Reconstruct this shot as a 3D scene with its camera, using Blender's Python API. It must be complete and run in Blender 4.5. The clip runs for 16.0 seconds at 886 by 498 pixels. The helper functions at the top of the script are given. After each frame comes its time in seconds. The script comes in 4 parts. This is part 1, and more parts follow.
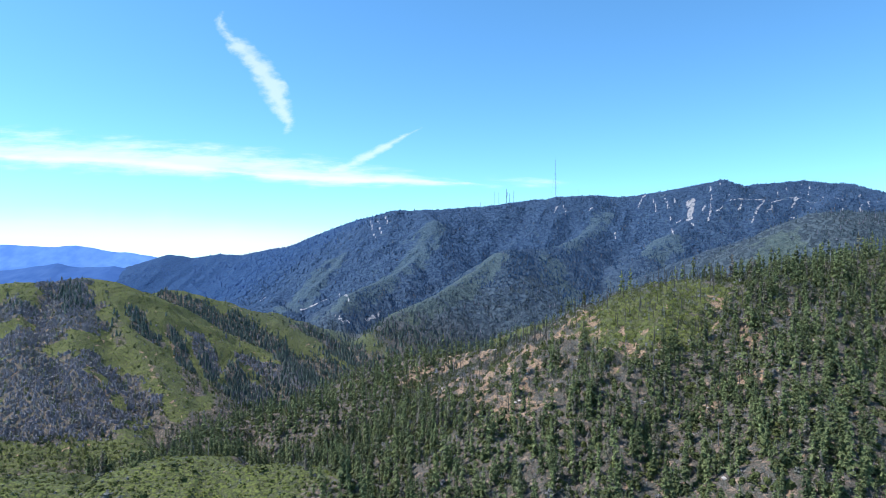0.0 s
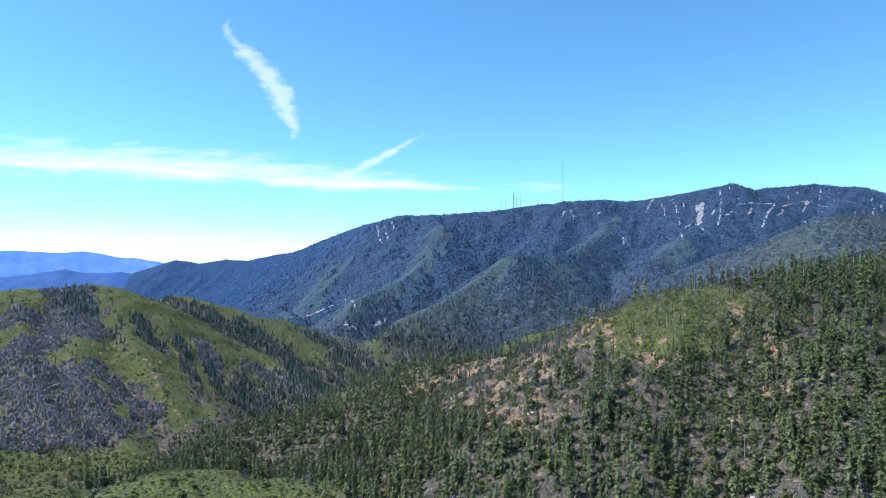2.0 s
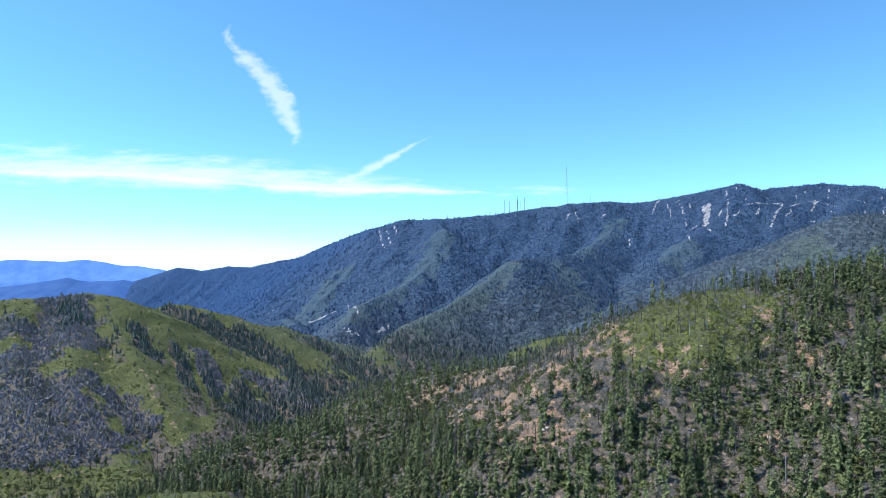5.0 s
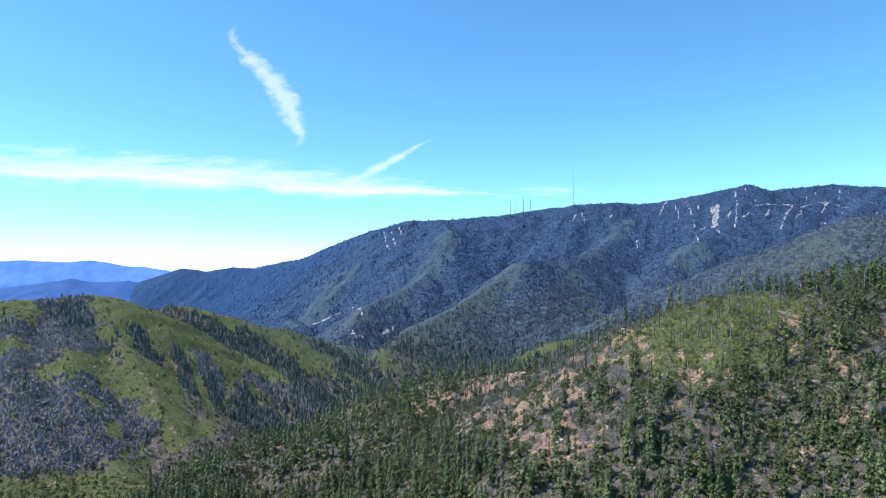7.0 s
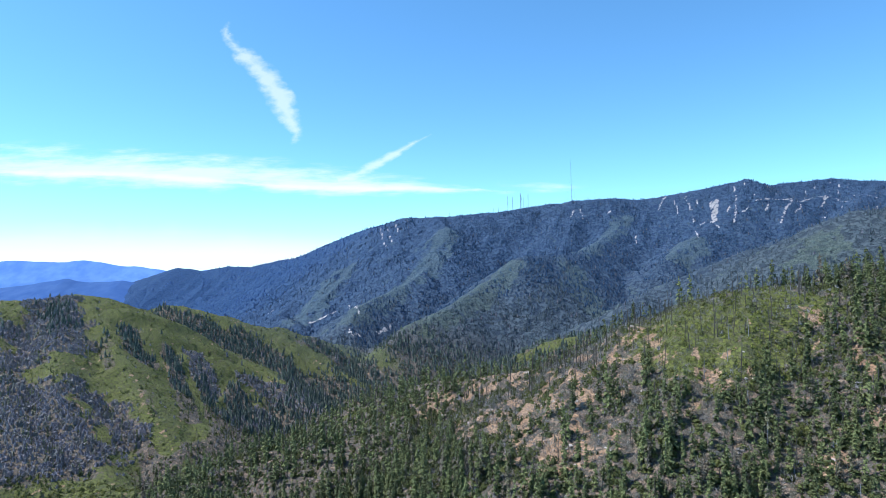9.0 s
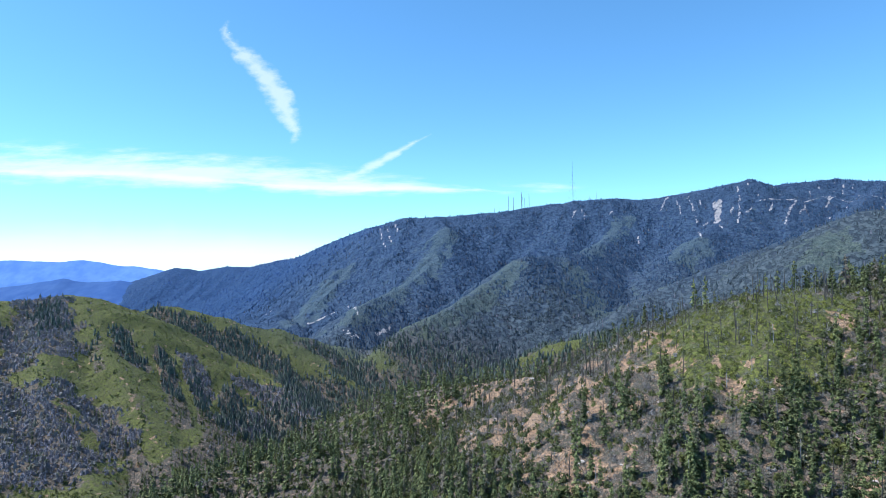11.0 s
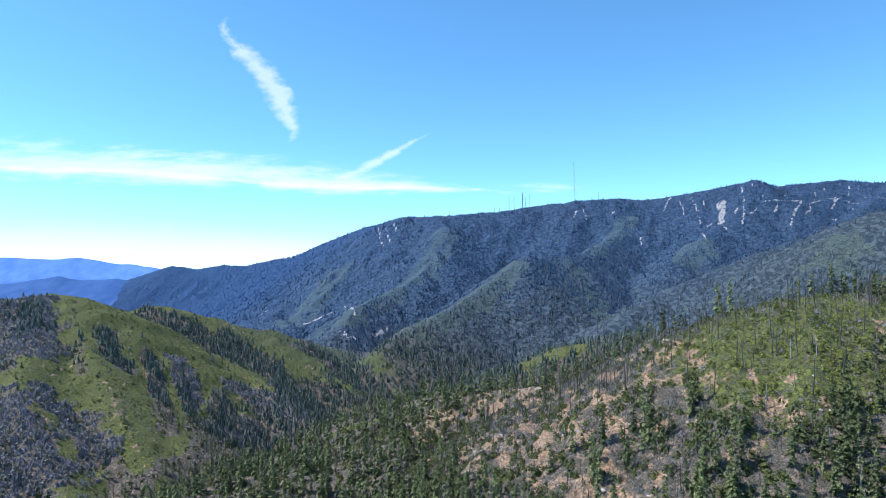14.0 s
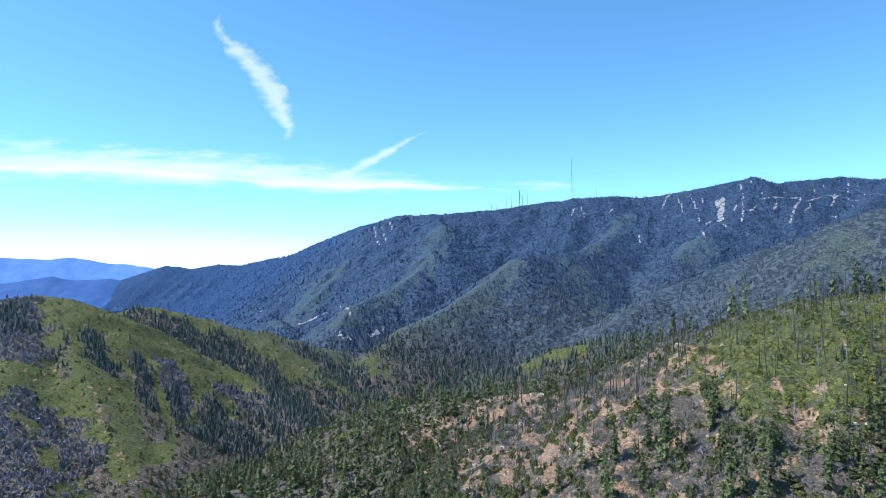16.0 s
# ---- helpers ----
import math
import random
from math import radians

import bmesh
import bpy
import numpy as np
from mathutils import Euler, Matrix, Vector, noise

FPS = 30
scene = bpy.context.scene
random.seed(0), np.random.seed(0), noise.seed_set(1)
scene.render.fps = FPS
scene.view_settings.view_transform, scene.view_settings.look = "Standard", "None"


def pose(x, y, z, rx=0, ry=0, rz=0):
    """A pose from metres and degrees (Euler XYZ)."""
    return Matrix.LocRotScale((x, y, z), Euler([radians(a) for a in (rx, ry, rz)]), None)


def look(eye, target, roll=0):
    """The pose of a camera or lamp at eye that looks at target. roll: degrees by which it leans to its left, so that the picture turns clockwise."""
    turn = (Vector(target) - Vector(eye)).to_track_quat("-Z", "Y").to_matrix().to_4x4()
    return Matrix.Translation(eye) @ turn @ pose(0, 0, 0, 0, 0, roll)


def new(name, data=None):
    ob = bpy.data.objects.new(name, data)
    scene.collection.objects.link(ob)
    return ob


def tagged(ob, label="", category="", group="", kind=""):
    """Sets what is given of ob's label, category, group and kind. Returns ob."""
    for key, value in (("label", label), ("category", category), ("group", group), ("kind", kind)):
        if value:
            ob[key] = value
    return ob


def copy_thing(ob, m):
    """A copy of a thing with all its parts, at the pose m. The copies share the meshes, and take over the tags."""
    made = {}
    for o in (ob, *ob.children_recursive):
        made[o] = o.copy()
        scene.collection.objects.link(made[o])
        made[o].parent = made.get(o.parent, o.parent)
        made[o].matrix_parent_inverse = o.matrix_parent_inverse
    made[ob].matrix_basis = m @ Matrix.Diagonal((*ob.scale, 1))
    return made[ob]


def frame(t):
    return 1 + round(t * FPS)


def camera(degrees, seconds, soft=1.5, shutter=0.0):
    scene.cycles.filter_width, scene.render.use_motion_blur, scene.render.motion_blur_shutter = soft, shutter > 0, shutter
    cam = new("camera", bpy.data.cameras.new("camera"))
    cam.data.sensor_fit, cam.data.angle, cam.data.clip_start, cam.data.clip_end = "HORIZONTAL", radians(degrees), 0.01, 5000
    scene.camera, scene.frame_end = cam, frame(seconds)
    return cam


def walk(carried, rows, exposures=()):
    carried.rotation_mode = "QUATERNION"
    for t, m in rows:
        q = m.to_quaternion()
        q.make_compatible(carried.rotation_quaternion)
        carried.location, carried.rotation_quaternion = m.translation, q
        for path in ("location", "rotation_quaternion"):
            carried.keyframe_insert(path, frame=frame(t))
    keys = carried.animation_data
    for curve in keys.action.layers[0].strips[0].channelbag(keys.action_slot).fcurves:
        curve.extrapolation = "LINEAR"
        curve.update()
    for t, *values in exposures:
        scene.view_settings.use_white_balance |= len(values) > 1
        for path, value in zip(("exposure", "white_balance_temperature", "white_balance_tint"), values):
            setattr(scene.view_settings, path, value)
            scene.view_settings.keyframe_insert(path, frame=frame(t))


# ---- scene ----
cam = camera(75.0, 16.0, 0.5)
ROWS = [
    (0.0, 0.00, 0.00, 300.00, 90.400, -0.000, 0.000),
    (0.5, -0.71, 3.69, 300.05, 90.602, -0.052, 0.019),
    (1.0, -1.48, 7.63, 300.32, 90.727, -0.073, 0.229),
    (1.5, -2.08, 11.68, 300.62, 90.780, -0.003, 0.455),
    (2.0, -2.45, 15.90, 300.64, 90.903, 0.115, 0.608),
    (2.5, -2.90, 20.32, 300.54, 90.998, 0.212, 0.733),
    (3.0, -3.28, 25.08, 300.58, 91.074, 0.375, 0.806),
    (3.5, -3.61, 29.91, 300.53, 91.133, 0.533, 0.814),
    (4.0, -3.95, 35.04, 300.37, 91.234, 0.697, 0.771),
    (6.5, -6.69, 61.86, 300.66, 91.443, 0.652, 1.240),
    (7.0, -7.42, 67.47, 300.72, 91.486, 0.633, 1.366),
    (7.5, -8.18, 73.14, 300.41, 91.417, 0.670, 1.442),
    (8.0, -8.91, 79.09, 300.10, 91.322, 0.798, 1.336),
    (8.5, -9.46, 85.10, 299.72, 91.307, 0.930, 1.118),
    (9.0, -10.16, 91.18, 299.11, 91.247, 1.031, 1.052),
    (11.5, -12.12, 124.41, 299.10, 91.305, 0.872, 0.988),
    (12.0, -12.57, 130.98, 299.11, 91.318, 0.828, 0.915),
    (12.5, -13.01, 137.44, 299.01, 91.343, 0.761, 0.890),
    (13.0, -13.53, 143.90, 299.11, 91.350, 0.691, 0.895),
    (13.5, -13.85, 150.37, 299.25, 91.326, 0.618, 0.877),
    (14.0, -14.25, 156.88, 299.35, 91.281, 0.560, 0.899),
    (14.5, -14.50, 163.37, 299.55, 91.269, 0.575, 0.880),
    (15.0, -14.60, 169.85, 299.67, 91.218, 0.634, 0.818),
    (15.5, -14.73, 176.43, 299.97, 91.212, 0.673, 0.743),
    (16.0, -14.87, 183.13, 300.10, 91.144, 0.761, 0.560),
]
EXPOSURE, KELVIN, TINT = 0.41, 5480, 14
SKY_STRENGTH, SUN_STRENGTH = 0.15, 4.8
SKY_TUNE = (1500, 1.0, 0.3, 1.0)
SKY_TONE = (0.71, 1.04, 1.05)
# mountain colours: distance haze is painted in as blue, strongest in FAR_ and DISTANT_
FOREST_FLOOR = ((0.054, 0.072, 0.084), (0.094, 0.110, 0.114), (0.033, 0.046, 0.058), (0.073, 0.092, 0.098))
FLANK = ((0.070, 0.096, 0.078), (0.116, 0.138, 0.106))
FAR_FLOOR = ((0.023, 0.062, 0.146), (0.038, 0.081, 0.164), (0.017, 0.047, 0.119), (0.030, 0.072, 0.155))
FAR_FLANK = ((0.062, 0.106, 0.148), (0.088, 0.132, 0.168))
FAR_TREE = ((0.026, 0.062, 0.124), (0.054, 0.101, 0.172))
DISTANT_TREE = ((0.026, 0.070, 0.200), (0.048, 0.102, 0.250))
CLOUD_GLOW = 0.9
# far ranges: the blue of haze is put into their base colour
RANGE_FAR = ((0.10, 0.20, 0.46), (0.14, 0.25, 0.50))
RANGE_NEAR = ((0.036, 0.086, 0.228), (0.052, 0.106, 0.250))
walk(cam, [(r[0], pose(*r[1:])) for r in ROWS], [(0.0, EXPOSURE, KELVIN, TINT)])

# ---- world and sun ----
SUN_AZ, SUN_EL = -92.0, 58.0          # degrees: azimuth from +y towards +x, height
world = bpy.data.worlds.new("sky")
scene.world = world
world.use_nodes = True
wn, wl = world.node_tree.nodes, world.node_tree.links
sky = wn.new("ShaderNodeTexSky")
sky.sky_type, sky.sun_disc = "NISHITA", False
sky.sun_elevation, sky.sun_rotation = radians(SUN_EL), radians(SUN_AZ)
sky.altitude, sky.air_density, sky.dust_density, sky.ozone_density = SKY_TUNE
tone = wn.new("ShaderNodeMix")               # clear mountain air: less red, more cyan
tone.data_type, tone.blend_type = "RGBA", "MULTIPLY"
tone.inputs[0].default_value, tone.inputs[7].default_value = 1.0, (*SKY_TONE, 1)
wl.new(sky.outputs[0], tone.inputs[6])
wl.new(tone.outputs[2], wn["Background"].inputs[0])
wn["Background"].inputs[1].default_value = SKY_STRENGTH

sun = new("sun", bpy.data.lights.new("sun", "SUN"))
sun.data.energy, sun.data.angle, sun.data.color = SUN_STRENGTH, radians(0.53), (1.0, 0.95, 0.86)
sx = math.sin(radians(SUN_AZ)) * math.cos(radians(SUN_EL))
sy = math.cos(radians(SUN_AZ)) * math.cos(radians(SUN_EL))
sz = math.sin(radians(SUN_EL))
sun.matrix_world = look((sx * 900, sy * 900, 300 + sz * 900), (0, 0, 300))


# ---- materials ----
def material(name, rough=0.8):
    m = bpy.data.materials.new(name)
    m.use_nodes = True
    n, l = m.node_tree.nodes, m.node_tree.links
    b = n["Principled BSDF"]
    b.inputs["Roughness"].default_value = rough
    b.inputs["Specular IOR Level"].default_value = 0.25
    return m, n, l, b


def mix(n, l, fac, a, b, kind="MIX"):
    """A colour mix; fac, a, b are sockets or values."""
    q = n.new("ShaderNodeMix")
    q.data_type, q.blend_type = "RGBA", kind
    for socket, v in ((q.inputs[0], fac), (q.inputs[6], a), (q.inputs[7], b)):
        if isinstance(v, bpy.types.NodeSocket):
            l.new(v, socket)
        elif isinstance(v, tuple):
            socket.default_value = (*v, 1)
        else:
            socket.default_value = v
    return q.outputs[2]


def cloudiness(n, l, scale, detail=4, lo=0.35, hi=0.65):
    c = n.new("ShaderNodeTexCoord")
    t = n.new("ShaderNodeTexNoise")
    t.inputs["Scale"].default_value, t.inputs["Detail"].default_value = scale, detail
    l.new(c.outputs["Object"], t.inputs["Vector"])
    r = n.new("ShaderNodeMapRange")
    r.inputs[1].default_value, r.inputs[2].default_value = lo, hi
    l.new(t.outputs["Fac"], r.inputs[0])
    return r.outputs[0]


def bump(n, l, b, height, strength, distance):
    q = n.new("ShaderNodeBump")
    q.inputs["Strength"].default_value, q.inputs["Distance"].default_value = strength, distance
    l.new(height, q.inputs["Height"])
    l.new(q.outputs[0], b.inputs["Normal"])


def clumps(n, l, size, gap):
    """Rounded clumps of about that size in metres: their chance number, and 0 in the gaps between them to 1."""
    c = n.new("ShaderNodeTexCoord")
    t = n.new("ShaderNodeTexNoise")
    t.inputs["Scale"].default_value, t.inputs["Detail"].default_value = 2.2 / size, 2
    l.new(c.outputs["Object"], t.inputs["Vector"])
    w = n.new("ShaderNodeVectorMath")
    w.operation = "MULTIPLY_ADD"
    l.new(t.outputs["Color"], w.inputs[0])
    w.inputs[1].default_value = (1.7 * size,) * 3
    l.new(c.outputs["Object"], w.inputs[2])
    v = n.new("ShaderNodeTexVoronoi")
    v.inputs["Scale"].default_value = 1.0 / size
    l.new(w.outputs[0], v.inputs["Vector"])
    s = n.new("ShaderNodeSeparateColor")
    l.new(v.outputs["Color"], s.inputs[0])
    r = n.new("ShaderNodeMapRange")
    r.inputs[1].default_value, r.inputs[2].default_value, r.inputs[3].default_value, r.inputs[4].default_value = gap, gap + 0.3, 1.0, 0.0
    l.new(v.outputs["Distance"], r.inputs[0])
    return s.outputs[0], r.outputs[0]


def ragged(n, l, share, scale, depth):
    """A share of cover with broken edges: patches instead of a smooth blend."""
    c = n.new("ShaderNodeTexCoord")
    t = n.new("ShaderNodeTexNoise")
    t.inputs["Scale"].default_value, t.inputs["Detail"].default_value, t.inputs["Roughness"].default_value = scale, 5, 0.6
    l.new(c.outputs["Object"], t.inputs["Vector"])
    q = n.new("ShaderNodeMath")
    q.operation = "MULTIPLY_ADD"
    l.new(t.outputs["Fac"], q.inputs[0])
    q.inputs[1].default_value = 2 * depth
    l.new(share, q.inputs[2])
    r = n.new("ShaderNodeMapRange")
    r.interpolation_type = "SMOOTHSTEP"
    r.inputs[1].default_value, r.inputs[2].default_value = 0.40 + depth, 0.62 + depth
    l.new(q.outputs[0], r.inputs[0])
    return r.outputs[0]


def ground_material(name, floor, open_brush, floor2, open_brush2):
    m, n, l, b = material(name, 0.92)
    a = n.new("ShaderNodeVertexColor")
    a.layer_name = "cover"
    s = n.new("ShaderNodeSeparateColor")
    l.new(a.outputs[0], s.inputs[0])
    fine, mid = cloudiness(n, l, 0.5, 6), cloudiness(n, l, 0.05, 5)
    chance, bush = clumps(n, l, 2.6, 0.45)
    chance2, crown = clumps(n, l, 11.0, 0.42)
    litter = mix(n, l, fine, (0.30, 0.21, 0.14), (0.10, 0.080, 0.062))
    dry = mix(n, l, chance, (0.074, 0.072, 0.044), (0.160, 0.135, 0.115))
    dry = mix(n, l, cloudiness(n, l, 1.1, 4, 0.42, 0.60), dry, (0.060, 0.056, 0.040))
    dry = mix(n, l, bush, litter, dry)
    green = mix(n, l, chance, (0.074, 0.086, 0.016), (0.165, 0.176, 0.034))
    green = mix(n, l, 0.5, green, mix(n, l, mid, (0.092, 0.106, 0.022), (0.160, 0.160, 0.034)))
    green = mix(n, l, cloudiness(n, l, 0.9, 4, 0.47, 0.66), green, (0.056, 0.062, 0.024))
    green = mix(n, l, bush, mix(n, l, fine, (0.045, 0.05, 0.022), (0.14, 0.13, 0.06)), green)
    tan = mix(n, l, mid, (0.37, 0.22, 0.12), (0.45, 0.30, 0.18))
    tan = mix(n, l, cloudiness(n, l, 0.7, 5, 0.40, 0.60), tan, (0.20, 0.135, 0.085))
    rock = mix(n, l, fine, (0.46, 0.43, 0.40), (0.30, 0.27, 0.26))
    # blends to the bluer far colours, so haze is painted in by distance
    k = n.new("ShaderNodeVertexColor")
    k.layer_name = "haze_blend"
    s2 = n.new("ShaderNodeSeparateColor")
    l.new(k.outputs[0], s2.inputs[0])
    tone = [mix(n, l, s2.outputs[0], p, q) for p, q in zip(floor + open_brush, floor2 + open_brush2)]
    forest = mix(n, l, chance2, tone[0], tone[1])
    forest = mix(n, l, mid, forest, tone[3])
    # gaps between crowns darkened: shade among the trees painted as colour
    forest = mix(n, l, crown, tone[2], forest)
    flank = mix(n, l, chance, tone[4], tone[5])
    # the same painted gap shade between the flank's bushes
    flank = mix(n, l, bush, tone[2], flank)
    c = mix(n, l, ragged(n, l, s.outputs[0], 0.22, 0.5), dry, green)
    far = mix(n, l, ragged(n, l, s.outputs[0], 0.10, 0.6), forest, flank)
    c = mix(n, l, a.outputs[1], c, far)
    c = mix(n, l, ragged(n, l, s.outputs[1], 0.30, 0.7), c, tan)
    c = mix(n, l, ragged(n, l, s.outputs[2], 0.16, 0.7), c, rock)
    l.new(c, b.inputs["Base Color"])
    up = n.new("ShaderNodeMix")
    l.new(a.outputs[1], up.inputs[0])
    small = n.new("ShaderNodeMath")
    small.operation = "MULTIPLY"
    small.inputs[1].default_value = 0.3
    l.new(bush, small.inputs[0])
    l.new(small.outputs[0], up.inputs[2])
    l.new(crown, up.inputs[3])
    bump(n, l, b, up.outputs[0], 0.8, 4.5)
    return m


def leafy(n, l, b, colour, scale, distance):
    """Breaks a foliage colour into light sprays and dark gaps, painting leaf shade in, with relief of the same grain.
    """
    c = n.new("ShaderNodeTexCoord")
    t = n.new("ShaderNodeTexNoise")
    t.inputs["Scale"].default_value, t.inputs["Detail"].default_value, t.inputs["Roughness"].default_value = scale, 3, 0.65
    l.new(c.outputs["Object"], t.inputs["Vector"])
    # colour factor: below 1 paints shaded gaps, above 1 lit tips
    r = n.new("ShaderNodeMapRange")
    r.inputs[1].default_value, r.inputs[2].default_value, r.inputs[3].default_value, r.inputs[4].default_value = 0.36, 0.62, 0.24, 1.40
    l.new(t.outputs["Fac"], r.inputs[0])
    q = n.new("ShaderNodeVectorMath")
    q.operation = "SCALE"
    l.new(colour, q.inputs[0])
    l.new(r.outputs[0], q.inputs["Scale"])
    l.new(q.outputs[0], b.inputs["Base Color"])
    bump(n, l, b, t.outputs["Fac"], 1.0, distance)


def leaf_material(name, dark, light, third=None, grain=1.6):
    """Foliage coloured by each plant's own tint, from dark to light; third is the tint of dry ones."""
    m, n, l, b = material(name, 0.75)
    a = n.new("ShaderNodeVertexColor")
    a.layer_name = "tint"
    s = n.new("ShaderNodeSeparateColor")
    l.new(a.outputs[0], s.inputs[0])
    c = mix(n, l, s.outputs[0], dark, light)
    if third:
        c = mix(n, l, s.outputs[1], c, third)
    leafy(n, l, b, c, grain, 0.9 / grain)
    return m


def needle_material(name, dark, light, grain):
    """Foliage of single plants: colour by the object's chance number, mottled."""
    m, n, l, b = material(name, 0.75)
    o = n.new("ShaderNodeObjectInfo")
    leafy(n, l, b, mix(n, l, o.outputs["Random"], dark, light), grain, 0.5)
    return m


def plain_material(name, a, b2, scale, rough=0.8, metal=0.0):
    m, n, l, b = material(name, rough)
    b.inputs["Metallic"].default_value = metal
    l.new(mix(n, l, cloudiness(n, l, scale), a, b2), b.inputs["Base Color"])
    return m


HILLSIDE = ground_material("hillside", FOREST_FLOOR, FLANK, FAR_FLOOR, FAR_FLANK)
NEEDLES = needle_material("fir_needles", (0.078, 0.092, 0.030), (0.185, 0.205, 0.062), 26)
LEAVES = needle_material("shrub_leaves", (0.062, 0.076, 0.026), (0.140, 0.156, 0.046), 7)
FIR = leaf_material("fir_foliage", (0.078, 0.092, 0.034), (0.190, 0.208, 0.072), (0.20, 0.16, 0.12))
# FAR_FIR, FOOT_FIR and DISTANT_FIR carry haze as a bluer base colour
FAR_FIR = leaf_material("hazed_fir_foliage", FAR_TREE[0], FAR_TREE[1], (0.13, 0.13, 0.14), 0.5)
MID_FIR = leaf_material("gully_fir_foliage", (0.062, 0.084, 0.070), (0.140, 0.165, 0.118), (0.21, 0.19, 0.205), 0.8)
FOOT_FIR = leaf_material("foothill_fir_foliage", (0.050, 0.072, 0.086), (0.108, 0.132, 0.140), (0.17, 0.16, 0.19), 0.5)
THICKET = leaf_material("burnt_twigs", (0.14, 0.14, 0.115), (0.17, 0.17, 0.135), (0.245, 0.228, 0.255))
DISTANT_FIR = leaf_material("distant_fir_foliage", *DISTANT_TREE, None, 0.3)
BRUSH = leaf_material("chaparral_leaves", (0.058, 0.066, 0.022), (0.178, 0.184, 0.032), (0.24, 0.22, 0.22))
BARK = plain_material("grey_bark", (0.07, 0.055, 0.045), (0.14, 0.12, 0.10), 1.5)
CHAR = plain_material("charred_bark", (0.035, 0.03, 0.028), (0.13, 0.115, 0.10), 0.8)
BLEACHED = plain_material("bleached_wood", (0.20, 0.185, 0.18), (0.32, 0.30, 0.29), 0.8)
STONE = plain_material("granite", (0.44, 0.38, 0.32), (0.30, 0.26, 0.22), 0.8)
STEEL = plain_material("galvanised_steel", (0.16, 0.17, 0.20), (0.24, 0.25, 0.28), 0.2, 0.5, 0.2)


# ---- terrain ----
def grain(x, y, seed):
    """Smooth gradient noise over the plane, about -1 to 1."""
    i, j = np.floor(x).astype(np.int64), np.floor(y).astype(np.int64)
    u, v = x - i, y - j

    def corner(a, b):
        h = (a * 374761393 + b * 668265263 + seed * 974634757) & 0x7FFFFFFF
        h = ((h ^ (h >> 13)) * 1274126177) & 0x7FFFFFFF
        ang = (h ^ (h >> 16)) % 4096 * (2 * np.pi / 4096)
        return np.cos(ang), np.sin(ang)

    fu, fv = u * u * u * (u * (u * 6 - 15) + 10), v * v * v * (v * (v * 6 - 15) + 10)
    out = 0
    for a, b, w in ((0, 0, (1 - fu) * (1 - fv)), (1, 0, fu * (1 - fv)), (0, 1, (1 - fu) * fv), (1, 1, fu * fv)):
        c, s = corner(i + a, j + b)
        out = out + w * (c * (u - a) + s * (v - b))
    return out * 1.5


def layered(x, y, size, seed, octaves=4, ridged=False):
    out, amp, total = 0, 1.0, 0.0
    for k in range(octaves):
        g = grain(x / size + 17.3 * k, y / size - 9.1 * k, seed + k)
        out = out + amp * ((1 - 2 * np.abs(g)) if ridged else g)
        total, amp, size = total + amp, amp * 0.5, size / 2.03
    return out / total


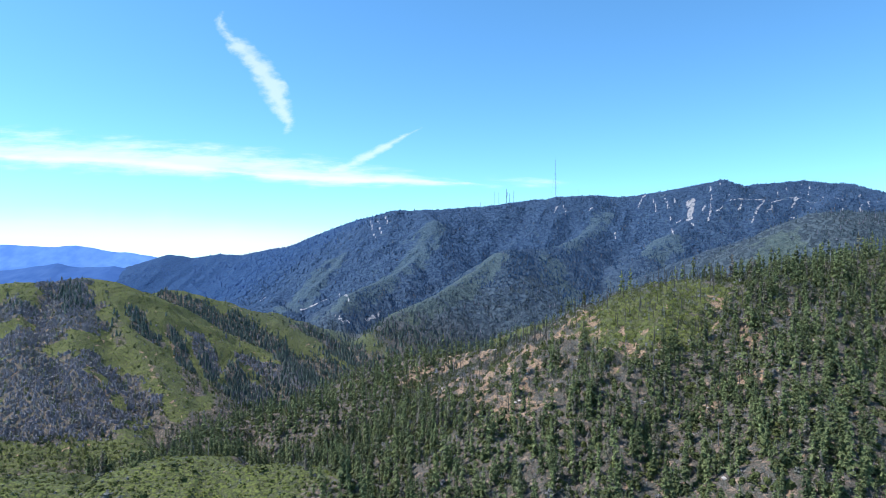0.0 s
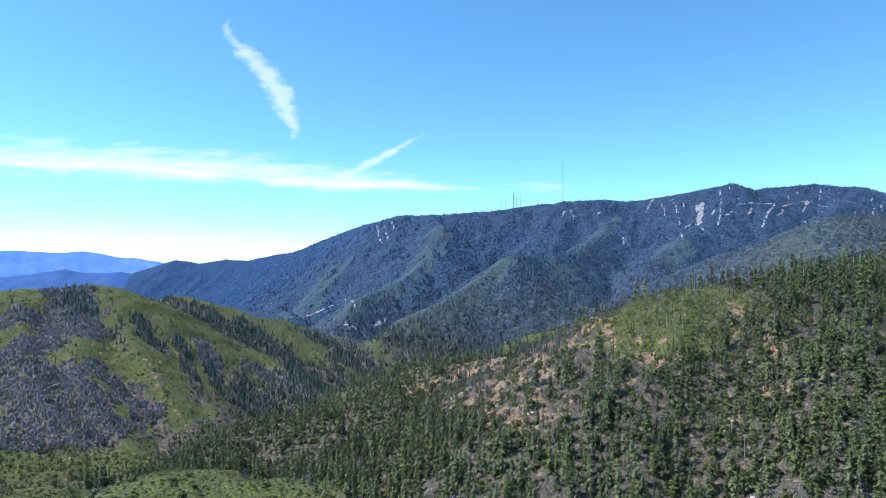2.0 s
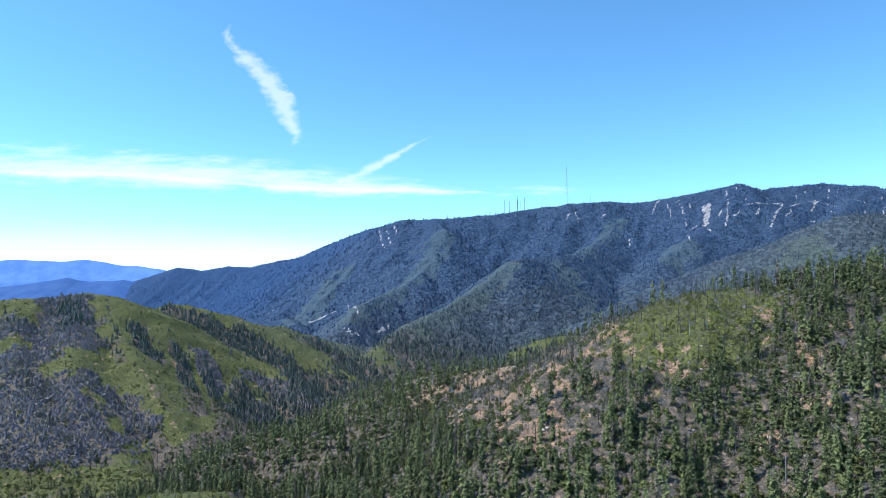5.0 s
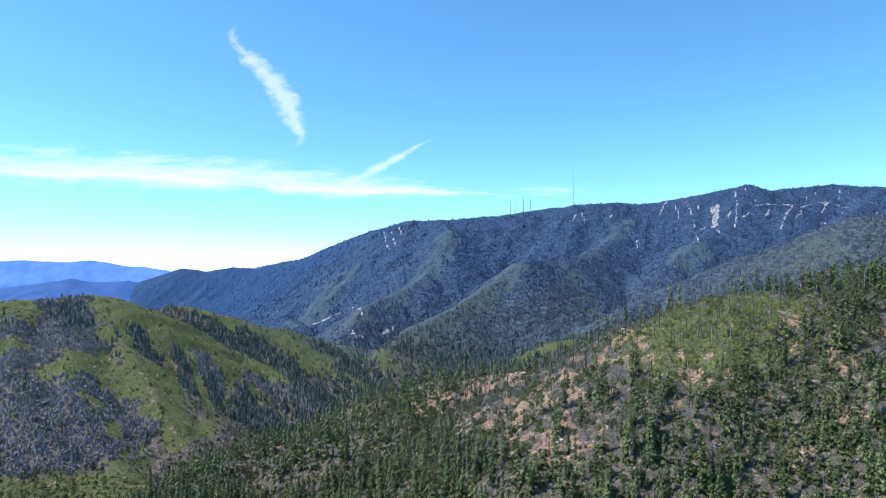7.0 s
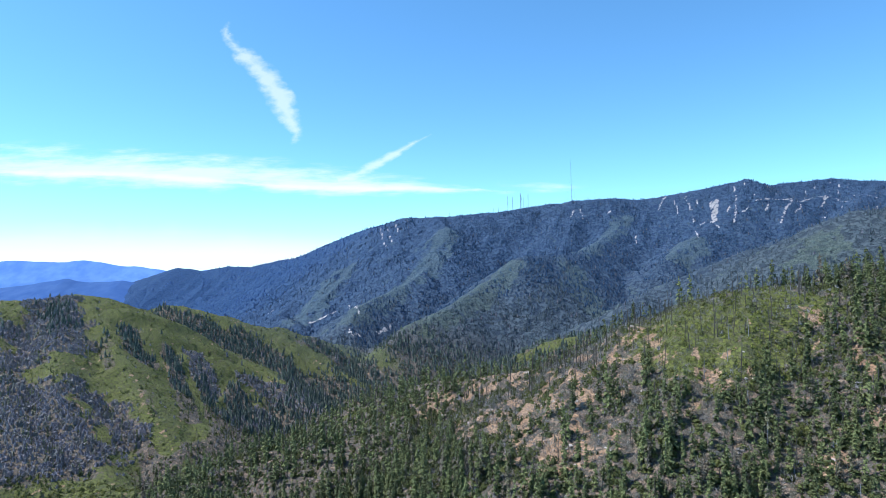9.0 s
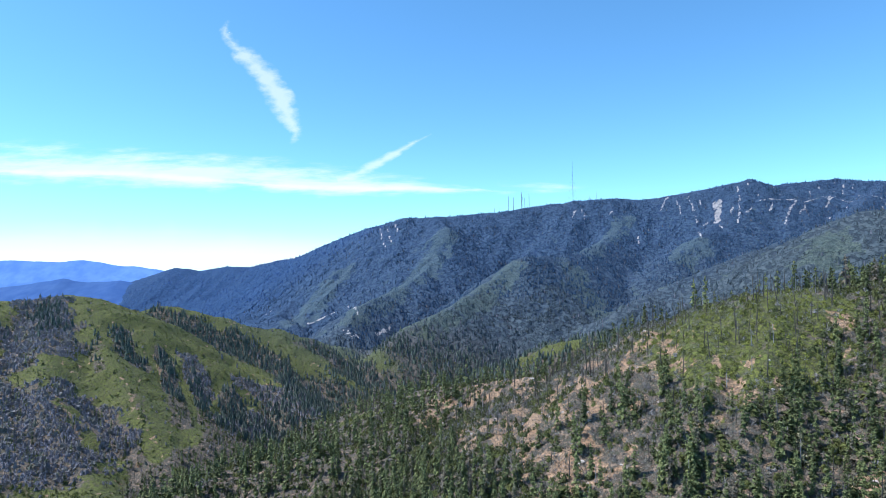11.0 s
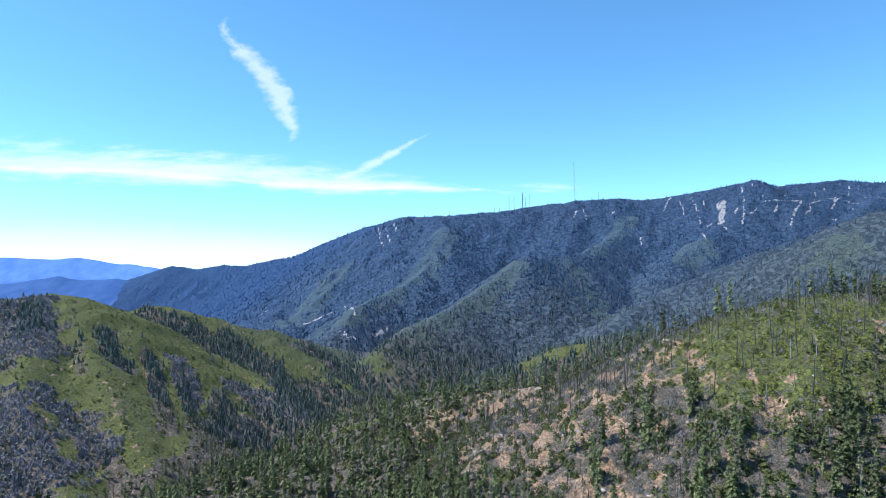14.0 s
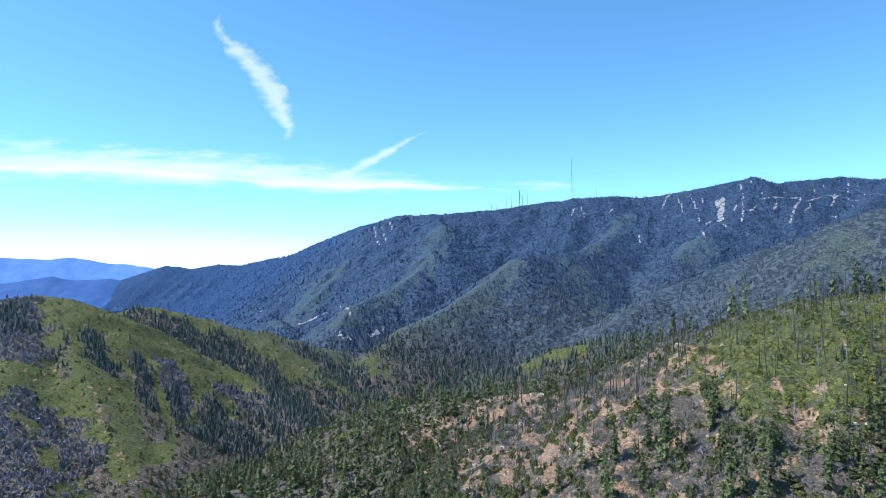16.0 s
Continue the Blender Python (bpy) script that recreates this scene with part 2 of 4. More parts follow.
# Crests: name: (slope to the left of its course, slope to the right, rounding, points x, y, z)
CRESTS = {
        "main_range": (0.55, 0.70, 20, [(-3146, 4700, 61), (-2612, 4650, 164), (-2132, 4500, 287), (-1912, 4450, 257), (-1699, 4350, 288), (-1438,
        4150, 280), (-1160, 3900, 323), (-971, 3700, 337), (-756, 3450, 402), (-506, 3150, 461), (-230, 2800, 503), (-64, 2720, 497), (228, 2710,
        518), (526, 2702, 559), (724, 2680, 563), (817, 2660, 550), (1033, 2600, 580), (1234, 2567, 619), (1344, 2600, 598), (1618, 2600, 623), (1752,
        2500, 591), (1826, 2380, 545), (1985, 2100, 502), (2054, 1800, 473)]),
        "spur_a": (0.70, 0.70, 10, [(-85, 2700, 496), (-35, 2550, 440), (-84, 2380, 319), (-130, 2250, 252), (-247, 2120, 188), (-317, 2000, 159),
        (-337, 1850, 112)]),
        "spur_b": (0.70, 0.70, 10, [(811, 2640, 548), (718, 2520, 456), (577, 2350, 376), (423, 2150, 317), (211, 1980, 308), (84, 1860, 227), (-24,
        1720, 171), (-124, 1600, 133), (-182, 1500, 92)]),
        "spur_c": (0.60, 0.60, 12, [(419, 2130, 317), (365, 1950, 201), (398, 1800, 124)]),
        "spur_d": (0.58, 0.58, 12, [(1752, 2500, 591), (1338, 2150, 422), (815, 1760, 304), (605, 1740, 229), (427, 1640, 161), (288, 1500, 92)]),
        "spur_e": (0.60, 0.55, 25, [(1796, 1900, 464), (1228, 1600, 410), (1004, 1540, 406), (896, 1510, 353), (812, 1430, 300), (685, 1330, 245)]),
        "spur_f": (0.60, 0.60, 12, [(-971, 3700, 337), (-968, 3150, 140), (-943, 2800, 76)]),
        "spur_g": (0.60, 0.60, 12, [(-430, 3050, 467), (-592, 2700, 242), (-699, 2350, 100), (-556, 2150, 65)]),
        "spur_h": (0.60, 0.60, 12, [(1230, 2560, 618), (1062, 2380, 459), (853, 2200, 361), (704, 2080, 286)]),
        "left_hill": (0.62, 0.60, 10, [(-855, 1080, 240), (-822, 1090, 242), (-786, 1110, 243), (-755, 1140, 241), (-725, 1168, 248),
        (-673, 1180, 240), (-637, 1205, 219), (-614, 1225, 194), (-595, 1245, 161), (-576, 1265, 139), (-493, 1280, 125), (-435, 1250, 104),
        (-365, 1210, 80), (-308, 1165, 62), (-265, 1120, 45), (-226, 1080, 36)]),
        "left_rear": (0.55, 0.60, 10, [(-724, 1350, 190), (-707, 1370, 198), (-668, 1390, 210), (-631, 1395, 206), (-553, 1430, 180),
        (-497, 1460, 154), (-438, 1490, 141), (-376, 1520, 118), (-313, 1560, 93), (-247, 1600, 72), (-191, 1630, 29), (-116, 1680, -7)]),
        "left_spur_a": (0.66, 0.62, 8, [(-724, 1166, 246), (-677, 1060, 216), (-628, 975, 179), (-587, 915, 154), (-534, 850, 128),
        (-480, 800, 96), (-410, 745, 66)]),
        "left_spur_b": (0.66, 0.62, 8, [(-696, 1165, 241), (-614, 1075, 194), (-535, 990, 149), (-475, 930, 117), (-421, 875, 90),
        (-372, 830, 65)]),
        "left_spur_c": (0.66, 0.62, 8, [(-594, 1243, 160), (-536, 1110, 129), (-473, 1020, 97), (-408, 950, 78), (-361, 900, 63)]),
        "left_spur_d": (0.66, 0.62, 8, [(-438, 1490, 140), (-399, 1450, 109), (-351, 1420, 78), (-281, 1400, 57), (-225, 1375, 36),
        (-165, 1345, 17)]),
        "left_spur_e": (0.66, 0.62, 8, [(-810, 1100, 240), (-716, 970, 190), (-645, 890, 152), (-552, 800, 111), (-484, 745, 86)]),
        "left_spur_f": (0.66, 0.62, 8, [(-435, 1249, 103), (-411, 1140, 71), (-374, 1080, 44), (-327, 1030, 29)]),
        "left_spur_g": (0.66, 0.62, 8, [(-526, 1445, 166), (-453, 1410, 122), (-400, 1385, 93), (-358, 1350, 61)]),
        "left_spur_h": (0.66, 0.62, 8, [(-247, 1598, 71), (-167, 1540, 30), (-134, 1490, -2)]),
        "shoulder": (0.40, 0.35, 8, [(-585, 640, 98), (-529, 690, 76), (-471, 720, 65), (-412, 720, 62), (-357, 690, 62)]),
        "front_hill": (0.45, 0.30, 8, [(-385, 380, 139), (-307, 400, 142), (-263, 405, 136), (-234, 410, 136), (-218, 418, 143), (-199, 421, 150),
        (-178, 420, 145), (-140, 415, 146), (-106, 412, 145), (-72, 400, 143), (-39, 380, 134)]),
        "right_hill": (0.55, 0.55, 14, [(520, 640, 300), (400, 570, 292), (297, 515, 279), (200, 530, 271), (190, 566, 258), (135, 600, 226), (90,
        640, 196), (40, 690, 181), (-35, 730, 165), (-95, 780, 137), (-150, 850, 90), (-180, 950, 40)]),
        "right_mid": (0.50, 0.50, 12, [(420, 1080, 160), (332, 1064, 168), (261, 1064, 180), (172, 1064, 165), (110, 1064, 143), (57, 1050, 116), (0,
        1000, 80)]),
        "right_spur_a": (0.55, 0.55, 12, [(330, 520, 281), (250, 400, 230), (218, 335, 203), (195, 270, 165)]),
        "right_spur_b": (0.55, 0.55, 10, [(165, 560, 243), (129, 498, 215), (92, 435, 188), (70, 360, 150), (55, 290, 115)]),
        "right_spur_c": (0.50, 0.50, 12, [(-20, 715, 168), (-55, 612, 148), (-120, 622, 136), (-193, 640, 122), (-240, 570, 112), (-260, 500, 100)]),
        "right_spur_d": (0.55, 0.55, 10, [(60, 660, 186), (45, 580, 172), (20, 500, 142), (5, 430, 118)]),
}
CREST_POINTS = {k: np.array(v[3], float) for k, v in CRESTS.items()}
FLOOR_Z = -25.0


def height(x, y):
    """The ground's height, and how far down the slope from the nearest crest the place lies."""
    x, y = np.asarray(x, float), np.asarray(y, float)
    wx = x + 9 * layered(x, y, 90, 3, 3)
    wy = y + 9 * layered(x, y, 90, 5, 3)
    far = np.clip((y - 1150) / 700, 0, 1)
    best = np.full(x.shape, FLOOR_Z)
    k = 3.5 + 4.5 * far
    total = np.exp(best / k)
    down = np.full(x.shape, 400.0)
    wave, deep, reach = 52 + 130 * far, 6.0 + 9 * far, 50 + 140 * far
    for seed, (name, (sl, sr, rnd, _)) in enumerate(CRESTS.items()):
        p = CREST_POINTS[name]
        h, near = np.full(x.shape, -1e3), np.full(x.shape, 1e4)
        chord = (p[-1] - p[0])[:2] / math.hypot(*(p[-1] - p[0])[:2])
        for a, b in zip(p[:-1], p[1:]):
            d = b - a
            t = np.clip(((wx - a[0]) * d[0] + (wy - a[1]) * d[1]) / (d[0] ** 2 + d[1] ** 2), 0, 1)
            ex, ey = wx - a[0] - t * d[0], wy - a[1] - t * d[1]
            dist = np.hypot(ex, ey)
            side = np.where(d[0] * ey - d[1] * ex > 0, sl, sr)
            hh = a[2] + t * d[2] - side * (np.sqrt(dist ** 2 + rnd ** 2) - rnd)
            up = hh > h
            near = np.where(up, dist, near)
            h = np.where(up, hh, h)
        live = h > best - 60
        if live.any():
            # gullies that run straight down from the crest
            a, n, w = ((wx - p[0][0]) * chord[0] + (wy - p[0][1]) * chord[1])[live], near[live], wave[live]
            g = grain(a / w + 0.25 * grain(a / 90, n / 90, 7), n / (4.5 * w), 100 + seed)
            g2 = grain(a / (0.41 * w), n / (2.2 * w), 200 + seed)
            cut = (1 - 2.2 * np.abs(g)) + 0.45 * (1 - 2.2 * np.abs(g2)) - 0.35
            h[live] += deep[live] * cut * np.clip(n / reach[live], 0, 1)
        total = total + np.exp(np.maximum(h, -300) / k)
        down = np.where(h > best, near, down)
        best = np.maximum(best, h)
    z = k * np.log(total)
    z = z + (1.3 + 5 * far) * layered(x, y, 24 + 50 * far, 21, 4, True)
    fold = far * np.clip(down / 130, 0, 1)                     # side ridges and hollows of the mountain
    z = z + fold * (13 * layered(wx, wy, 330, 27, 3, True) + 6 * layered(wx, wy, 120, 29, 3, True) - 6)
    return z, down


def smooth(v, lo, hi):
    t = np.clip((v - lo) / (hi - lo), 0, 1)
    return t * t * (3 - 2 * t)


def spot(x, y, cx, cy, rx, ry, turn=0.0):
    """1 inside an oval, falling to 0 at its rim."""
    c, s = math.cos(radians(turn)), math.sin(radians(turn))
    u, v = (x - cx) * c + (y - cy) * s, (y - cy) * c - (x - cx) * s
    return 1 - smooth(np.hypot(u / rx, v / ry), 0.55, 1.15)


def reach_of(x, y, points):
    """How far a place lies from a line on the map."""
    best = np.full(np.shape(x), 1e4)
    for a, b in zip(points[:-1], points[1:]):
        dx, dy = b[0] - a[0], b[1] - a[1]
        t = np.clip(((x - a[0]) * dx + (y - a[1]) * dy) / (dx * dx + dy * dy), 0, 1)
        best = np.minimum(best, np.hypot(x - a[0] - t * dx, y - a[1] - t * dy))
    return best


def strip(x, y, points, width):
    """1 along a line on the map, falling to 0 at that distance from it, with a ragged rim."""
    best = reach_of(x, y, points)
    return 1 - smooth(best * (1 + 0.7 * layered(x, y, 28, 77, 3)), 0.5 * width, 1.15 * width)


# wooded gullies and burnt grey brush on the open hills: width and course on the map
WOODED = [
    (40, [(-640, 1350), (-560, 1345), (-512, 1327), (-448, 1321)]),
    (42, [(-489, 1366), (-434, 1354), (-362, 1321), (-276, 1168), (-244, 1168)]),
    (30, [(-354, 1489), (-270, 1483), (-175, 1384)]),
    (26, [(-258, 1348), (-205, 1330)]),
    (20, [(-595, 1117), (-554, 1066), (-521, 1045)]),
    (15, [(-524, 1120), (-480, 1060), (-445, 1006), (-392, 928)]),
    (24, [(-398, 1108), (-380, 1072), (-345, 934), (-336, 880)]),
    (26, [(-342, 865), (-351, 802), (-362, 781)]),
    (13, [(-519, 874), (-494, 892), (-455, 859), (-405, 823), (-375, 793)]),
    (14, [(-653, 901), (-593, 868), (-529, 781), (-477, 745), (-443, 745)]),
    (18, [(-724, 1114), (-668, 1033)]),
    (20, [(-327, 1123), (-289, 1099), (-322, 1015)]),
    (14, [(-459, 1096), (-423, 1054), (-383, 973)]),
]
BURNT = [
    (46, [(-765, 997), (-709, 1021), (-639, 991), (-668, 1042), (-730, 1120)]),
    (40, [(-669, 901), (-657, 934)]),
    (60, [(-617, 841), (-566, 829), (-512, 796), (-473, 760)]),
    (55, [(-558, 763), (-510, 736)]),
    (26, [(-537, 886), (-499, 892), (-437, 841)]),
    (26, [(-395, 1171), (-356, 1168), (-287, 1129), (-249, 1096)]),
    (22, [(-492, 1147), (-461, 1123), (-428, 1066)]),
    (28, [(-365, 1033), (-336, 1072)]),
    (16, [(-555, 910), (-533, 883)]),
]
# open green ribs between the woods
GREEN_RIBS = [
    (12, [(-147, 766), (-122, 757), (-86, 733)]), (12, [(-345, 815), (-300, 760), (-234, 667)]), (20, [(-277, 1390), (-217, 1369), (-157, 1339)]),
    (40, [(171, 502), (187, 493), (211, 502)]), (26, [(142, 472), (165, 481)]), (12, [(121, 529), (138, 490)]),
]
# pale dry edges along the ribs of the open hills
PALE_EDGES = [
    (6, [(-524, 862), (-479, 829), (-426, 796)]),
    (6, [(-505, 970), (-454, 907), (-393, 844)]),
    (6, [(-545, 1129), (-508, 1072), (-464, 1018)]),
    (8, [(-360, 1198), (-305, 1156), (-243, 1093)]),
    (6, [(-450, 1402), (-394, 1366)]),
    (6, [(-574, 973), (-544, 946)]),
    (6, [(-334, 1408), (-280, 1396)]),
    (7, [(-422, 1090), (-391, 1051)]),
]
# bare slips, scree and a road bench on the mountain
SLIPS = [
    (30, [(1072, 2470), (990, 2335)]), (26, [(1050, 2470), (1008, 2350)]),
    (5, [(931, 2570), (918, 2489), (920, 2453)]),
    (4, [(973, 2537), (969, 2486), (938, 2378)]),
    (5, [(947, 2357), (970, 2360)]),
    (5, [(1145, 2462), (1108, 2384), (1056, 2297)]),
    (5, [(1156, 2378), (1114, 2348)]),
    (4, [(1239, 2393), (1199, 2336)]),
    (6, [(1346, 2420), (1275, 2336), (1226, 2282), (1198, 2237)]),
    (5, [(1367, 2393), (1295, 2309)]),
    (4, [(1505, 2456), (1454, 2405)]),
    (4, [(516, 2606), (493, 2564)]),
    (4, [(546, 2606), (538, 2531)]),
    (4, [(646, 2540), (665, 2567)]),
    (6, [(708, 2381), (700, 2342)]),
    (4, [(-363, 2882), (-325, 2654), (-302, 2582)]),
    (4, [(-307, 2723), (-279, 2603)]),
    (4, [(-275, 2747), (-256, 2675)]),
    (7, [(-336, 1826), (-315, 1805), (-296, 1811)]),
    (6, [(-253, 1892), (-221, 1928), (-211, 1973)]),
    (5, [(-556, 2249), (-499, 2261), (-460, 2282)]),
    (4, [(-414, 2291), (-315, 1928)]),
    (5, [(-771, 2510), (-790, 2495)]),
    (3, [(1186, 2393), (1261, 2408), (1338, 2426), (1450, 2462), (1531, 2447), (1571, 2375), (1623, 2327)]),
    (5, [(990, 2306), (985, 2273)]),
    (4, [(921, 2327), (878, 2204)]),
    (4, [(917, 2615), (860, 2540)]),
    (4, [(1095, 2408), (1069, 2381)]),
]
# paler chaparral on the flanks of the mountain, lightened further to paint their lit sides
OPEN_FLANKS = [
    (70, [(-40, 2500), (-90, 2330), (-160, 2230), (-260, 2080), (-330, 1900)]), (60, [(170, 1930), (100, 1840), (0, 1720), (-110, 1590)]),
    (70, [(380, 2000), (390, 1900), (420, 1820)]), (60, [(860, 1470), (800, 1400)]), (80, [(850, 2170), (780, 2100)]),
    (50, [(700, 2500), (560, 2320), (450, 2150)]), (70, [(-480, 2500), (-600, 2250)]),
]


def along(x, y, lines, where):
    """The greatest share of several strips, worked out only where asked."""
    out = np.zeros(np.shape(x))
    if np.any(where):
        out[where] = np.max([strip(x[where], y[where], p, w) for w, p in lines], axis=0)
    return out


def open_hills(x, y):
    """1 on the unwooded hills on the sunny side of the valley."""
    edge = np.interp(y, (0, 445, 480, 640, 800, 1046, 1200, 1330, 1600), (-75, -75, -300, -300, -330, -275, -200, -140, -40))
    return (1 - smooth(x - edge + 25 * layered(x, y, 60, 87, 2), -25, 25)) * (1 - smooth(y + 0.9 * (x + 250), 1500, 1650))


def burnt_share(x, y):
    left = open_hills(x, y)
    return along(x, y, BURNT, left > 0) * left


def wooded_share(x, y):
    u, v = 0.6 * x - 0.8 * y, 0.8 * x + 0.6 * y
    streak = np.clip(3.0 * layered(u * 0.28, v, 34, 95, 3) - 0.9, 0, 0.5) * smooth(y, 600, 760) * (1 - smooth(y - 0.5 * (x + 700), 1080, 1150) * smooth(-x, 560, 640))
    left = open_hills(x, y)
    return np.maximum(streak, along(x, y, WOODED, left > 0)) * left


def covers(x, y, z, down, gx, gy):
    """Shares of green chaparral, bare soil, pale rock and conifer forest."""
    n1, n2 = layered(x, y, 60, 31, 4), layered(x, y, 14, 41, 3)
    left = open_hills(x, y)
    sunny = smooth(gx - 0.2 * gy, -0.25, 0.3)
    far = smooth(y + 450 * smooth(x, 150, 400), 1350, 1700)
    wood, burnt = wooded_share(x, y), burnt_share(x, y)
    low = smooth(z, 30, 75)
    green = left * np.clip(0.85 + 0.5 * n1, 0, 1) * (1 - 0.9 * wood) * (1 - 0.85 * burnt) * (0.25 + 0.75 * low) 
    green = np.maximum(green, spot(x, y, 175, 505, 80, 85) * np.clip(0.75 + 1.2 * n1 + n2, 0, 1))
    green = np.maximum(green, spot(x, y, 110, 500, 70, 110) * np.clip(1.5 * n1 + 1.5 * n2 - 0.1, 0, 0.8))
    green = np.maximum(green, spot(x, y, 145, 1055, 75, 30) * 0.95)
    rib = along(x, y, GREEN_RIBS, (y > 420) & (y < 1450))
    green = np.maximum(green, rib * np.clip(0.85 + n2, 0, 1))
    flank = along(x, y, OPEN_FLANKS, far > 0)
    # sun-facing slopes get the paler flank, which also paints their lit side
    green = np.maximum(green, far * np.clip(0.75 * flank + 0.25 * sunny + 0.8 * n1 - 0.1, 0, 0.9))
    soil = spot(x, y, 35, 575, 90, 110, 20) * np.clip(0.58 + 1.8 * n2 + 0.7 * n1, 0, 1)
    soil = np.maximum(soil, spot(x, y, 90, 520, 65, 95, -10) * np.clip(0.3 + 2.2 * n2 + n1, 0, 1))
    soil = np.maximum(soil, spot(x, y, 62, 462, 55, 60) * np.clip(0.5 + 2.0 * n2 + n1, 0, 1))
    soil = np.maximum(soil, spot(x, y, 115, 590, 30, 30) * np.clip(0.7 + n2, 0, 1))
    soil = np.maximum(soil, spot(x, y, 200, 390, 170, 150) * np.clip(2.6 * n2 + 0.6 * n1 - 0.45, 0, 1))
    soil = np.maximum(soil, spot(x, y, 5, 655, 75, 60) * np.clip(0.45 + 1.8 * n2 + 0.7 * n1, 0, 1))
    for cx, cy, r in ((227, 481, 9), (236, 442, 13), (208, 391, 12), (173, 379, 11), (144, 451, 9), (112, 613, 17)):
        soil = np.maximum(soil, spot(x, y, cx, cy, r, r) * np.clip(0.75 + 1.5 * n2, 0, 1))
    soil = np.maximum(soil, left * np.clip(3.0 * layered(x, y, 9, 43, 3) + 0.9 * n1 - 0.8 - 0.5 * (y < 520), 0, 0.8))
    pale = along(x, y, PALE_EDGES, left > 0)
    soil = np.maximum(soil, pale * np.clip(0.25 + 1.6 * layered(x, y, 9, 43, 3), 0, 0.7))
    rock = np.clip(2.8 * layered(x, y, 8, 51, 3) - 0.7, 0, 1) * (0.12 + 0.6 * soil) * (1 - far)
    # slips and scree below the high crest
    face = smooth(down, 25, 45) * (1 - smooth(down, 110, 200)) * smooth(x, 820, 950) * smooth(y, 2150, 2250)
    bear = x * 2450 / np.maximum(y, 500)                       # streaks laid along sight lines, to look upright from the camera
    run = layered(bear + 0.12 * (2450 - y), y * 0.16, 19, 61, 3)
    rock = np.maximum(rock, face * np.clip(6.0 * run - 1.9 + 1.8 * n1, 0, 0.75))
    high = y > 1700
    if high.any():
        hx, hy = x[high], y[high]
        jag = 5 * layered(hx, hy, 22, 63, 3)
        slip = np.max([1 - smooth(reach_of(hx + jag, hy, p), 0.25 * w, 0.25 * w + 7) for w, p in SLIPS], axis=0)
        rock[high] = np.maximum(rock[high], slip * np.clip(0.62 + 0.9 * n2[high], 0, 0.85))
    forest = far
    return np.clip(green, 0, 1), np.clip(soil, 0, 1), np.clip(rock, 0, 1), forest


def surface(name, verts, faces, mat, tint=None, layer="tint", smooth_faces=False):
    """One mesh from arrays of corners and triangles or quads."""
    me = bpy.data.meshes.new(name)
    verts, faces = np.asarray(verts, np.float32), np.asarray(faces, np.int32)
    me.vertices.add(len(verts))
    me.vertices.foreach_set("co", verts.ravel())
    n, k = faces.shape
    me.loops.add(n * k)
    me.loops.foreach_set("vertex_index", faces.ravel())
    me.polygons.add(n)
    me.polygons.foreach_set("loop_start", np.arange(0, n * k, k, dtype=np.int32))
    me.polygons.foreach_set("use_smooth", np.full(n, smooth_faces))
    me.update(calc_edges=True)
    if tint is not None:
        a = me.color_attributes.new(layer, "FLOAT_COLOR", "POINT")
        a.data.foreach_set("color", np.asarray(tint, np.float32).ravel())
    me.materials.append(mat)
    return me


RNG = np.random.default_rng(5)
PY = random.Random(8)


NU, NV, NEAR_ROWS = 600, 490, 16


def half_width(y):
    return np.maximum(350 + 0.85 * y, 480)


def row_places():
    """Distances of the ground's rows: closer together near by and on the face of the mountain."""
    lo, hi = 350 + 0.85 * 190, 350 + 0.85 * 4850
    dense = (lo * (hi / lo) ** np.linspace(0, 1, 4000) - 350) / 0.85
    weight = np.gradient(np.log(350 + 0.85 * dense)) * (1 + 1.3 * smooth(dense, 2150, 2250) * (1 - smooth(dense, 2650, 2800)))
    run = np.cumsum(weight)
    far_rows = np.interp(np.linspace(run[0], run[-1], NV - NEAR_ROWS), run, dense)
    return np.concatenate([np.linspace(-400, 180, NEAR_ROWS), far_rows])


GRID_Y = row_places()
GRID = {}


def lie(x, y):
    """The built ground at a place: height, distance from the crest, and its slopes along x and y."""
    x, y = np.asarray(x, float), np.asarray(y, float)
    v = np.clip(np.interp(y, GRID_Y, np.arange(NV)), 0, NV - 1.001)
    u = np.clip((x / half_width(y) + 1) / 2 * (NU - 1), 0, NU - 1.001)
    i, j = v.astype(int), u.astype(int)
    a, b = v - i, u - j
    return [(g[i, j] * (1 - b) + g[i, j + 1] * b) * (1 - a) + (g[i + 1, j] * (1 - b) + g[i + 1, j + 1] * b) * a for g in GRID["layers"]]


